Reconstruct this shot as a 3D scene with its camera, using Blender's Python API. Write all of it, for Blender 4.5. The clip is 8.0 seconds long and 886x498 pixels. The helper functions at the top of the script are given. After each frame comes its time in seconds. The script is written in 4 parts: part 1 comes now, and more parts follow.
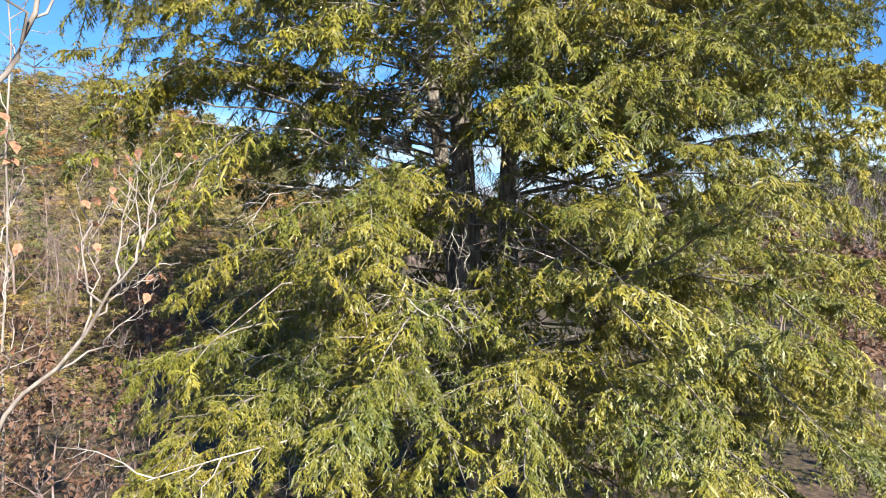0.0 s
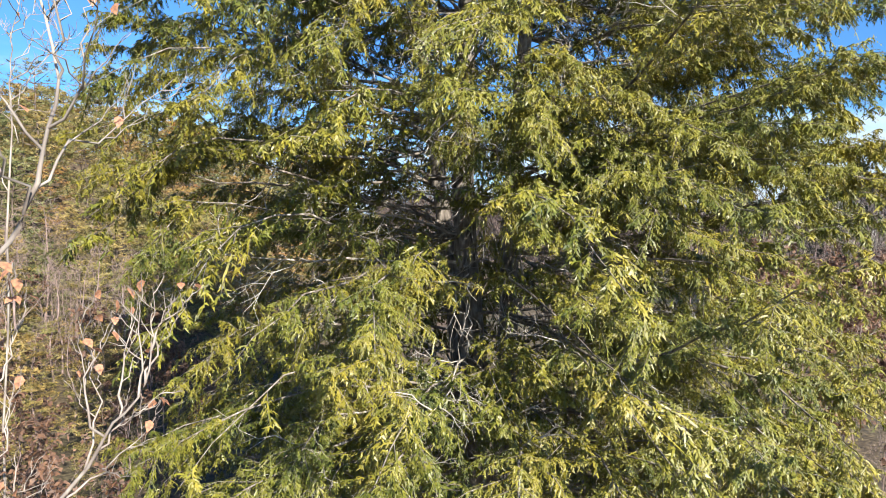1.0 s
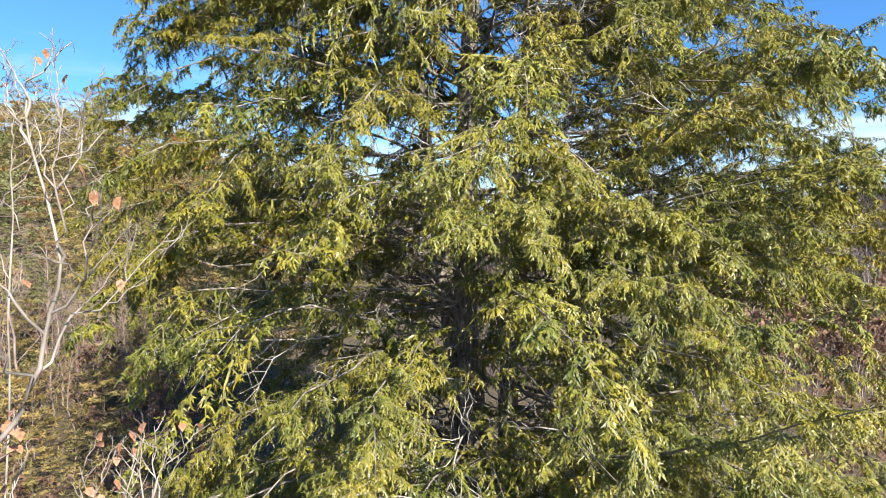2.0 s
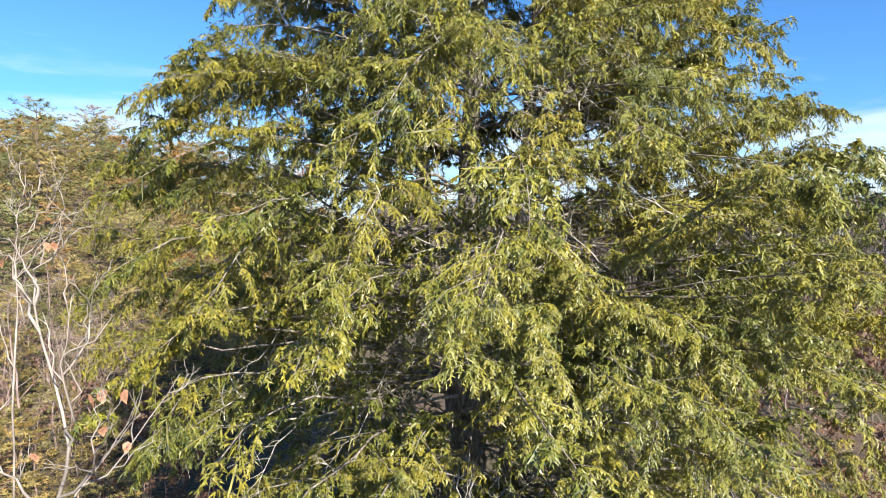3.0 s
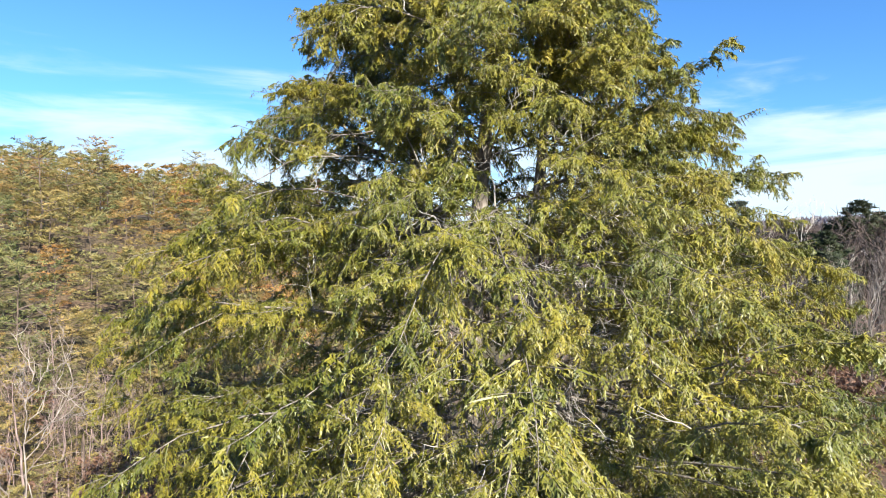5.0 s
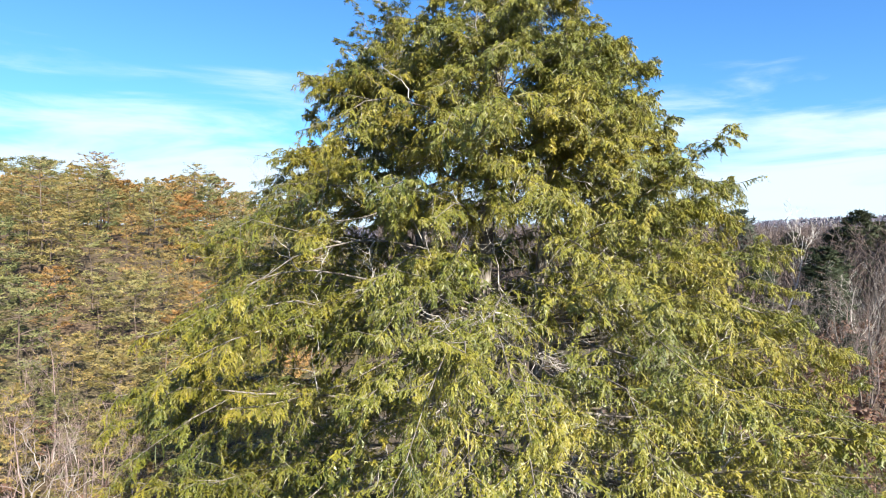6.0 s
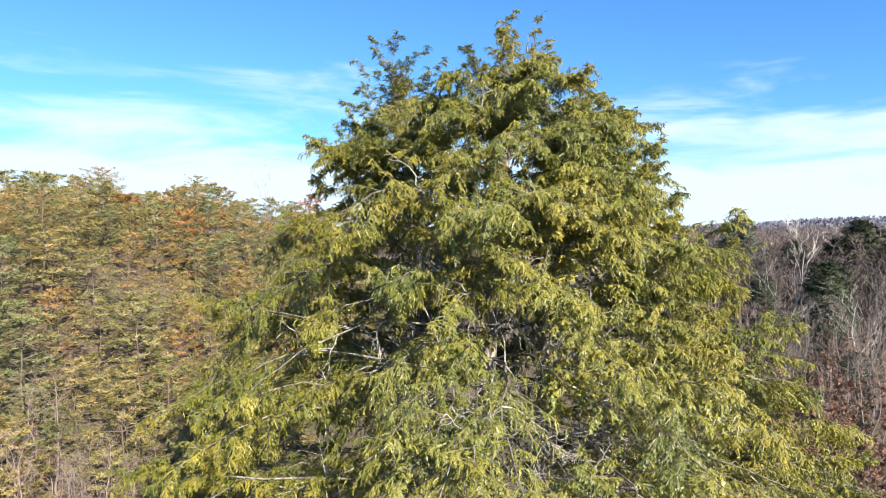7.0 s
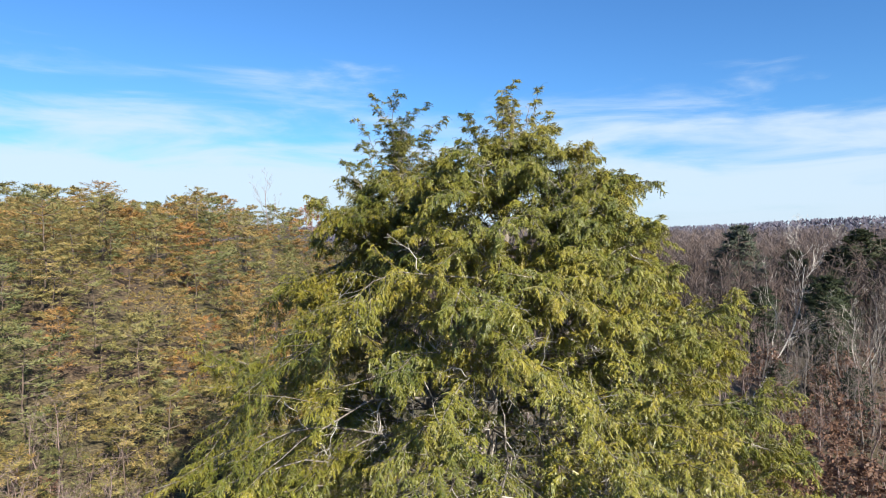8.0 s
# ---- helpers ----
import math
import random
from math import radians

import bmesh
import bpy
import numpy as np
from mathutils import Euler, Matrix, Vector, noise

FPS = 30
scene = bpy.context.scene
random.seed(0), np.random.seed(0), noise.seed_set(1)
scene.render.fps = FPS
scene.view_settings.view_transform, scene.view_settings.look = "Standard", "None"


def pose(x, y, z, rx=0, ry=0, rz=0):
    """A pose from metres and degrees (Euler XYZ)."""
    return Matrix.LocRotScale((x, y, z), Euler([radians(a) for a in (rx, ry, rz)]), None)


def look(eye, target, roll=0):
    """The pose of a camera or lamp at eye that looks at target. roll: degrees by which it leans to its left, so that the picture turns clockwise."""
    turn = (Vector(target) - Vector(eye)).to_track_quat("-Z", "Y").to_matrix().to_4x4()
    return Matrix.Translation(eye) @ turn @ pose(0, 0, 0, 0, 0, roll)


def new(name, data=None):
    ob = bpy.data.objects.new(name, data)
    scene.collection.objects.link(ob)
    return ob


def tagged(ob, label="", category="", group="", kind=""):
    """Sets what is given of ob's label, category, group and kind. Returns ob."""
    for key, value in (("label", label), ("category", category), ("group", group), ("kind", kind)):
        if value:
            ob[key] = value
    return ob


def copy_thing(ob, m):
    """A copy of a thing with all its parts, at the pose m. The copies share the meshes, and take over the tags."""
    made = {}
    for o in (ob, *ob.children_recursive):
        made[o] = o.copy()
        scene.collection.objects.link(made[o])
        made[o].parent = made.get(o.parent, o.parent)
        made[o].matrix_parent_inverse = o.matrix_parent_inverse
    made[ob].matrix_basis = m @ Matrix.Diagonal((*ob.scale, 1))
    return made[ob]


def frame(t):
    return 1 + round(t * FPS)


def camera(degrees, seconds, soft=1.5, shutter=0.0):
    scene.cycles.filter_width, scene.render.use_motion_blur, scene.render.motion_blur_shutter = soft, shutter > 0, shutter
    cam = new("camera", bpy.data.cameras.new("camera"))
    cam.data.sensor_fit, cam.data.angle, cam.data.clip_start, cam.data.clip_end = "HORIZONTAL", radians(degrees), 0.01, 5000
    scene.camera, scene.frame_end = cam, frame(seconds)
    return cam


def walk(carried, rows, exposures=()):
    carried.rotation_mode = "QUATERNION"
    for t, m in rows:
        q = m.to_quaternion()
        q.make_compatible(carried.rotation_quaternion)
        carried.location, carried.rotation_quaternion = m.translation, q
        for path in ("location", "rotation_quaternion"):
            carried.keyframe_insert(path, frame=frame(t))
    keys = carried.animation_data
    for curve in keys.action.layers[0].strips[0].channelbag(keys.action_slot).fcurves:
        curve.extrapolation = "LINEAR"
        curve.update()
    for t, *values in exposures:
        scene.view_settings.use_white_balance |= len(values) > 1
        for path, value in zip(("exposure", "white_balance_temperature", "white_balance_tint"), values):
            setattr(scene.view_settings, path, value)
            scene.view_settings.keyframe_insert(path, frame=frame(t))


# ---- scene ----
cam = camera(72, 8.0, soft=1.0)
RISE = [
    (0.0, 0.002, -0.138, 6.294, 0.08, 0.08), (0.5, -0.025, -0.101, 6.942, 0.04, 0.07),
    (1.0, -0.034, -0.067, 7.615, 0.02, 0.07), (1.5, -0.035, -0.043, 8.318, 0.03, 0.08),
    (2.0, -0.042, -0.033, 9.037, 0.05, 0.07), (2.5, -0.049, -0.032, 9.757, 0.05, 0.05),
    (3.0, -0.068, -0.031, 10.476, 0.05, 0.02), (3.5, -0.095, -0.019, 11.201, 0.03, -0.03),
    (4.0, -0.115, 0.004, 11.945, 0.03, -0.06), (4.5, -0.135, 0.024, 12.696, 0.03, -0.07),
    (5.0, -0.170, 0.037, 13.447, 0.03, -0.05), (5.5, -0.196, 0.047, 14.200, 0.02, -0.03),
    (6.0, -0.249, 0.056, 14.952, 0.02, -0.02), (6.5, -0.316, 0.067, 15.701, 0.01, -0.03),
    (7.0, -0.371, 0.073, 16.441, 0.0, -0.04), (7.5, -0.391, 0.076, 17.165, -0.03, -0.05),
    (8.0, -0.370, 0.080, 17.885, -0.05, -0.07)]
walk(cam, [(t, pose(x, y, z, 88 + tip, 0, -turn)) for t, x, y, z, tip, turn in RISE],
     [(0.0, 1.55), (3.0, 1.58), (6.0, 1.60), (6.6, 1.62), (7.1, 1.58), (7.5, 1.40), (8.0, 1.16)])

# ---- daylight ----
SUN_FROM = Vector((0.46, -0.74, 0.48)).normalized()


def make_world():
    world = bpy.data.worlds.new("sky")
    scene.world = world
    world.use_nodes = True
    tree = world.node_tree
    nodes, links = tree.nodes, tree.links
    nodes.clear()
    out = nodes.new("ShaderNodeOutputWorld")
    sky = nodes.new("ShaderNodeTexSky")
    sky.sky_type = "NISHITA"
    sky.sun_disc = False
    sky.sun_elevation = math.asin(SUN_FROM.z)
    sky.sun_rotation = math.atan2(SUN_FROM.x, SUN_FROM.y)
    sky.air_density, sky.dust_density, sky.ozone_density = 1.0, 0.6, 2.0
    coord = nodes.new("ShaderNodeTexCoord")
    parts = nodes.new("ShaderNodeSeparateXYZ")
    links.new(coord.outputs["Generated"], parts.inputs[0])
    stretch = nodes.new("ShaderNodeMapping")
    stretch.inputs["Scale"].default_value = (1.6, 1.6, 9.0)
    stretch.inputs["Rotation"].default_value = (0.0, radians(3.5), 0.0)
    links.new(coord.outputs["Generated"], stretch.inputs[0])
    wisps = nodes.new("ShaderNodeTexNoise")
    wisps.inputs["Scale"].default_value = 2.1
    wisps.inputs["Detail"].default_value = 7.0
    wisps.inputs["Roughness"].default_value = 0.55
    wisps.inputs["Distortion"].default_value = 0.4
    links.new(stretch.outputs[0], wisps.inputs["Vector"])
    # cirrus thickens towards the horizon: height plus a wavering of the noise
    waver = nodes.new("ShaderNodeMath")
    waver.operation = "MULTIPLY_ADD"
    waver.inputs[1].default_value = 0.42
    links.new(wisps.outputs["Fac"], waver.inputs[0])
    links.new(parts.outputs["Z"], waver.inputs[2])
    band = nodes.new("ShaderNodeMapRange")
    band.interpolation_type = "SMOOTHSTEP"
    band.inputs["From Min"].default_value = 0.28
    band.inputs["From Max"].default_value = 0.43
    band.inputs["To Min"].default_value = 0.88
    band.inputs["To Max"].default_value = 0.0
    links.new(waver.outputs[0], band.inputs["Value"])
    tone = nodes.new("ShaderNodeMix")
    tone.data_type = "RGBA"
    scaled = nodes.new("ShaderNodeMix")
    scaled.data_type = "RGBA"
    scaled.blend_type = "MULTIPLY"
    scaled.inputs["Factor"].default_value = 1.0
    links.new(sky.outputs[0], scaled.inputs["A"])
    scaled.inputs["B"].default_value = (0.54, 1.02, 1.55, 1)
    links.new(band.outputs["Result"], tone.inputs["Factor"])
    links.new(scaled.outputs["Result"], tone.inputs["A"])
    tone.inputs["B"].default_value = (6.4, 7.7, 9.0, 1)
    back = nodes.new("ShaderNodeBackground")
    back.inputs["Strength"].default_value = 0.051
    links.new(tone.outputs["Result"], back.inputs["Color"])
    links.new(back.outputs[0], out.inputs["Surface"])


make_world()
sun = new("sun", bpy.data.lights.new("sun", "SUN"))
sun.data.energy, sun.data.angle, sun.data.color = 5.0, radians(0.53), (1.0, 0.94, 0.83)
sun.matrix_world = look(SUN_FROM * 60, (0, 0, 0))


# ---- materials ----
def material(name):
    m = bpy.data.materials.new(name)
    m.use_nodes = True
    shader = m.node_tree.nodes["Principled BSDF"]
    return m, m.node_tree.nodes, m.node_tree.links, shader


def noise_node(nodes, links, scale, detail=4.0, stretch=None):
    coord = nodes.new("ShaderNodeTexCoord")
    n = nodes.new("ShaderNodeTexNoise")
    n.inputs["Scale"].default_value, n.inputs["Detail"].default_value = scale, detail
    if stretch:
        mapping = nodes.new("ShaderNodeMapping")
        mapping.inputs["Scale"].default_value = stretch
        links.new(coord.outputs["Object"], mapping.inputs[0])
        links.new(mapping.outputs[0], n.inputs["Vector"])
    else:
        links.new(coord.outputs["Object"], n.inputs["Vector"])
    return n


def ramp(nodes, links, source, stops):
    r = nodes.new("ShaderNodeValToRGB")
    while len(r.color_ramp.elements) < len(stops):
        r.color_ramp.elements.new(0.5)
    for e, (at, colour) in zip(r.color_ramp.elements, stops):
        e.position, e.color = at, (*colour, 1)
    links.new(source, r.inputs[0])
    return r


def mixed(nodes, links, a, b, factor, blend="MIX"):
    m = nodes.new("ShaderNodeMix")
    m.data_type, m.blend_type = "RGBA", blend
    if isinstance(factor, float):
        m.inputs["Factor"].default_value = factor
    else:
        links.new(factor, m.inputs["Factor"])
    links.new(a, m.inputs["A"])
    links.new(b, m.inputs["B"])
    return m.outputs["Result"]


def foliage_material(name, clump_stops, leaf_stops, clump_scale, through_light=0.3, rough=0.5, per_tree=0.0):
    """Leaf surface: large drifts of colour over the crown, and each leaf or sprig with a tint of its own."""
    m, nodes, links, shader = material(name)
    clump = ramp(nodes, links, noise_node(nodes, links, clump_scale, 3.0).outputs["Fac"], clump_stops)
    spray = ramp(nodes, links, noise_node(nodes, links, clump_scale * 9.0, 2.0).outputs["Fac"], [(0.36, (0.52, 0.60, 0.66)), (0.50, (1.0, 1.0, 1.0)), (0.64, (1.26, 1.19, 1.02))])
    geo = nodes.new("ShaderNodeNewGeometry")
    leaf = ramp(nodes, links, geo.outputs["Random Per Island"], leaf_stops)
    colour = mixed(nodes, links, clump.outputs[0], leaf.outputs[0], 0.34)
    colour = mixed(nodes, links, colour, spray.outputs[0], 0.85, "MULTIPLY")
    if per_tree:
        info = nodes.new("ShaderNodeObjectInfo")
        tint = ramp(nodes, links, info.outputs["Random"], [(0, (0.60, 0.80, 0.80)), (0.35, (0.90, 1.0, 0.95)), (0.7, (1.06, 1.0, 0.9)), (0.88, (1.12, 0.92, 0.85)), (1, (1.20, 0.78, 0.62))])
        colour = mixed(nodes, links, colour, tint.outputs[0], per_tree, "MULTIPLY")
    links.new(colour, shader.inputs["Base Color"])
    shader.inputs["Roughness"].default_value = rough
    shader.inputs["Specular IOR Level"].default_value = 0.35
    glow = nodes.new("ShaderNodeBsdfTranslucent")
    links.new(colour, glow.inputs["Color"])
    mix = nodes.new("ShaderNodeMixShader")
    mix.inputs[0].default_value = through_light
    links.new(shader.outputs[0], mix.inputs[1])
    links.new(glow.outputs[0], mix.inputs[2])
    links.new(mix.outputs[0], nodes["Material Output"].inputs["Surface"])
    return m


def bark_material(name, stops, scale, rough=0.85, bump=0.4, stretch=(1, 1, 0.25)):
    m, nodes, links, shader = material(name)
    grain = noise_node(nodes, links, scale, 8.0, stretch)
    patch = noise_node(nodes, links, scale * 0.12, 3.0)
    base = ramp(nodes, links, grain.outputs["Fac"], stops)
    spots = ramp(nodes, links, patch.outputs["Fac"], [(0.3, (0.7, 0.7, 0.7)), (0.7, (1.2, 1.17, 1.12))])
    links.new(mixed(nodes, links, base.outputs[0], spots.outputs[0], 1.0, "MULTIPLY"), shader.inputs["Base Color"])
    shader.inputs["Roughness"].default_value = rough
    relief = nodes.new("ShaderNodeBump")
    relief.inputs["Strength"].default_value, relief.inputs["Distance"].default_value = bump, 0.02
    links.new(grain.outputs["Fac"], relief.inputs["Height"])
    links.new(relief.outputs[0], shader.inputs["Normal"])
    return m


HEMLOCK_LEAF = foliage_material(
    "hemlock needles",
    [(0.32, (0.066, 0.090, 0.019)), (0.46, (0.168, 0.166, 0.024)), (0.66, (0.262, 0.214, 0.028))],
    [(0.0, (0.062, 0.082, 0.019)), (0.45, (0.164, 0.164, 0.024)), (0.82, (0.220, 0.200, 0.034)), (0.90, (0.310, 0.300, 0.230)), (1.0, (0.260, 0.205, 0.130))],
    0.60, 0.15, 0.42)
HEMLOCK_BARK = bark_material("hemlock bark", [(0.3, (0.060, 0.049, 0.040)), (0.52, (0.160, 0.138, 0.118)), (0.72, (0.330, 0.300, 0.268))], 14)
DEAD_WOOD = bark_material("bleached dead wood", [(0.3, (0.216, 0.194, 0.173)), (0.7, (0.446, 0.418, 0.382))], 20)
PALE_BARK = bark_material("pale smooth bark", [(0.3, (0.150, 0.120, 0.104)), (0.55, (0.275, 0.238, 0.210)), (0.75, (0.410, 0.372, 0.332))], 9)
WHITE_BARK = bark_material("white birch-like bark", [(0.3, (0.34, 0.31, 0.28)), (0.55, (0.52, 0.49, 0.45)), (0.75, (0.64, 0.61, 0.57))], 7)
GREY_BARK = bark_material("dull grey bark", [(0.3, (0.085, 0.070, 0.062)), (0.7, (0.210, 0.182, 0.162))], 9)
TWIG_BARK = bark_material("pinkish grey twig bark", [(0.3, (0.125, 0.088, 0.080)), (0.7, (0.320, 0.236, 0.215))], 12)
PINE_BARK = bark_material("pine bark", [(0.3, (0.050, 0.036, 0.029)), (0.7, (0.158, 0.115, 0.086))], 10)
PINE_LEAF = foliage_material(
    "yellowing pine needles",
    [(0.32, (0.160, 0.150, 0.045)), (0.5, (0.260, 0.200, 0.070)), (0.68, (0.320, 0.205, 0.090))],
    [(0.0, (0.110, 0.100, 0.040)), (0.5, (0.255, 0.200, 0.070)), (0.85, (0.340, 0.255, 0.120)), (1.0, (0.310, 0.225, 0.160))],
    0.35, 0.2, 0.6, 1.0)
# pine green lightened and greyed, with the haze of distance in the colour
HAZY_PINE_LEAF = foliage_material(
    "far pine needles with painted haze", [(0.3, (0.045, 0.058, 0.042)), (0.7, (0.085, 0.098, 0.065))],
    [(0.0, (0.04, 0.052, 0.04)), (1.0, (0.10, 0.11, 0.075))], 0.15, 0.15, 0.7)
DARK_PINE_LEAF = foliage_material(
    "dark pine needles",
    [(0.3, (0.019, 0.028, 0.012)), (0.7, (0.046, 0.056, 0.022))],
    [(0.0, (0.015, 0.025, 0.011)), (1.0, (0.056, 0.062, 0.025))], 0.4, 0.15, 0.6, 0.6)
ORANGE_LEAF = foliage_material(
    "withered orange leaves", [(0.3, (0.396, 0.158, 0.079)), (0.7, (0.576, 0.302, 0.187))],
    [(0.0, (0.374, 0.144, 0.072)), (1.0, (0.590, 0.331, 0.216))], 3.0, 0.4, 0.6)
BROWN_LEAF = foliage_material(
    "withered brown leaves", [(0.3, (0.108, 0.054, 0.036)), (0.7, (0.223, 0.130, 0.086))],
    [(0.0, (0.086, 0.043, 0.029)), (1.0, (0.259, 0.158, 0.108))], 1.5, 0.3, 0.6)
FAR_TWIG = foliage_material(
    "bare winter woods", [(0.3, (0.060, 0.044, 0.040)), (0.7, (0.125, 0.092, 0.080))],
    [(0.0, (0.05, 0.037, 0.034)), (0.8, (0.12, 0.09, 0.08)), (1.0, (0.26, 0.22, 0.20))], 0.02, 0.1, 0.9)
# the haze of distance is put into this paler copy of the twig colour
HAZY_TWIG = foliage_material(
    "winter woods with painted haze", [(0.3, (0.095, 0.075, 0.075)), (0.7, (0.165, 0.128, 0.122))],
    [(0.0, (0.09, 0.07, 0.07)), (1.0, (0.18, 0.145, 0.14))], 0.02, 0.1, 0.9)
# aerial haze painted in: the ridge trees are coloured bluish purple-grey
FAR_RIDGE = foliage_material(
    "wooded ridge with painted haze", [(0.3, (0.074, 0.072, 0.104)), (0.7, (0.106, 0.098, 0.128))],
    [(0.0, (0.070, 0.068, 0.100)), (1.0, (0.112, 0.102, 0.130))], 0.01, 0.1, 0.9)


def litter_material():
    m, nodes, links, shader = material("leaf litter and dry grass")
    fine = noise_node(nodes, links, 6.0, 10.0)
    broad = noise_node(nodes, links, 0.12, 4.0)
    a = ramp(nodes, links, fine.outputs["Fac"], [(0.3, (0.028, 0.020, 0.014)), (0.5, (0.075, 0.054, 0.036)), (0.72, (0.16, 0.12, 0.08))])
    b = ramp(nodes, links, broad.outputs["Fac"], [(0.35, (1.1, 0.95, 0.85)), (0.65, (0.8, 0.95, 0.6))])
    links.new(mixed(nodes, links, a.outputs[0], b.outputs[0], 1.0, "MULTIPLY"), shader.inputs["Base Color"])
    shader.inputs["Roughness"].default_value = 0.95
    relief = nodes.new("ShaderNodeBump")
    relief.inputs["Strength"].default_value, relief.inputs["Distance"].default_value = 0.8, 0.05
    links.new(fine.outputs["Fac"], relief.inputs["Height"])
    links.new(relief.outputs[0], shader.inputs["Normal"])
    return m


RUSSET_LEAF = foliage_material(
    "russet oak leaves", [(0.3, (0.245, 0.108, 0.058)), (0.7, (0.346, 0.173, 0.108))],
    [(0.0, (0.230, 0.101, 0.058)), (1.0, (0.374, 0.202, 0.130))], 0.3, 0.3, 0.6)
LITTER = litter_material()


# ---- geometry helpers ----
def mesh_of(name, verts, faces, mat, smooth=False, second=None, first_count=0):
    """A mesh from an array of corners (n, 3) and one of faces, all of three or all of four corners; faces past first_count take the second material."""
    data = bpy.data.meshes.new(name)
    count, corners = faces.shape
    data.vertices.add(len(verts))
    data.vertices.foreach_set("co", np.ascontiguousarray(verts, dtype=np.float32).ravel())
    data.loops.add(count * corners)
    data.loops.foreach_set("vertex_index", np.ascontiguousarray(faces, dtype=np.int32).ravel())
    data.polygons.add(count)
    data.polygons.foreach_set("loop_start", np.arange(0, count * corners, corners, dtype=np.int32))
    if smooth:
        data.polygons.foreach_set("use_smooth", np.ones(count, dtype=bool))
    data.update(calc_edges=True)
    data.materials.append(mat)
    if second:
        data.materials.append(second)
        data.polygons.foreach_set("material_index", (np.arange(count) >= first_count).astype(np.int32))
    return data


def turned_out(verts, faces, heading):
    """Faces wound so that each looks along its heading (n, 3) rather than away from it."""
    p = verts[faces]
    away = (np.cross(p[:, 1] - p[:, 0], p[:, 2] - p[:, 0]) * heading).sum(1) < 0
    return np.where(away[:, None], faces[:, ::-1], faces)


def soft_normals(data, verts, faces, count, heading, share):
    """Leaves in a mat catch light alike: their normals lean towards the heading of the mat. count: the leaf faces, which come first."""
    p = verts[faces]
    n = unit(np.cross(p[:, 1] - p[:, 0], p[:, 2] - p[:, 0]))
    n[:count] = unit(n[:count] * (1 - share) + heading[:count] * share)
    every = np.zeros((len(verts), 3))
    for k in range(3):
        np.add.at(every, faces[:, k], n)
    data.attributes.new("custom_normal", "FLOAT_VECTOR", "POINT").data.foreach_set("vector", unit(every).astype(np.float32).ravel())
    data.update()


def part(name, data, parent, label=""):
    ob = new(name, data)
    ob.parent = parent
    return tagged(ob, label)


def joined(pieces):
    verts, faces, start = [], [], 0
    for v, f in pieces:
        verts.append(v)
        faces.append(f + start)
        start += len(v)
    return np.concatenate(verts), np.concatenate(faces)


def unit(v):
    return v / np.maximum(np.linalg.norm(v, axis=-1, keepdims=True), 1e-9)


def tubes(lines, radii, sides):
    """Tapered round stems along many lines at once: lines (n, k, 3), radii (n, k)."""
    n, k, _ = lines.shape
    along = unit(np.gradient(lines, axis=1))
    ref = np.where(np.abs(along[..., 2:3]) > 0.9, np.array([1.0, 0, 0]), np.array([0, 0, 1.0]))
    u = unit(np.cross(along, ref))
    v = np.cross(along, u)
    turn = np.arange(sides) * 2 * np.pi / sides
    ring = u[:, :, None] * np.cos(turn)[:, None] + v[:, :, None] * np.sin(turn)[:, None]
    verts = lines[:, :, None] + ring * radii[:, :, None, None]
    a = (np.arange(n)[:, None, None] * k + np.arange(k - 1)[None, :, None]) * sides + np.arange(sides)
    b = (np.arange(n)[:, None, None] * k + np.arange(k - 1)[None, :, None]) * sides + (np.arange(sides) + 1) % sides
    faces = np.stack([a, b, b + sides, a + sides], -1).reshape(-1, 4)
    return verts.reshape(-1, 3), faces


def at_share(lines, s):
    """Place and heading at the share s (n, c) of each line (n, k, 3)."""
    n, k, _ = lines.shape
    f = np.clip(s, 0, 0.9999) * (k - 1)
    i = f.astype(int)
    row = np.arange(n)[:, None]
    p, q = lines[row, i], lines[row, i + 1]
    return p + (q - p) * (f - i)[..., None], unit(q - p)


def sprout(rng, lines, count, s0, s1, angle, length, taper, k, droop, wander, flat=True, lift=0.0):
    """Side shoots on every line. flat: in the two rows of a frond; otherwise all round. length: (n,) of the longest."""
    n = len(lines)
    s = s0 + (s1 - s0) * (np.arange(count) + rng.uniform(0.1, 0.9, (n, count))) / count
    p, along = at_share(lines, s)
    spin = rng.normal(0, 0.35, (n, count)) if flat else rng.uniform(0, 2 * np.pi, (n, count))
    side = unit(np.cross(along, np.array([0, 0, 1.0])) + 1e-6)
    over = np.cross(side, along)
    sign = np.where(np.arange(count) % 2 == 0, 1.0, -1.0) if flat else np.ones(count)
    out = (side * np.cos(spin)[..., None] + over * np.sin(spin)[..., None]) * sign[None, :, None]
    a = np.radians(angle + rng.normal(0, 9, (n, count)))[..., None]
    way = unit(along * np.cos(a) + out * np.sin(a) + np.array([0, 0, lift]))
    size = length[:, None] * (1 - taper * (s - s0) / max(s1 - s0, 1e-6)) * rng.uniform(0.65, 1.2, (n, count))
    u = np.linspace(0, 1, k)
    walkway = np.cumsum(rng.normal(0, wander, (n, count, k, 3)), axis=2)
    walkway -= walkway[:, :, :1]
    pts = p[:, :, None] + size[..., None, None] * (way[:, :, None] * u[:, None] + walkway)
    pts[..., 2] -= size[..., None] * droop * rng.uniform(0.35, 1.5, (n, count, 1)) * u ** 2
    return pts.reshape(n * count, k, 3), size.reshape(-1)


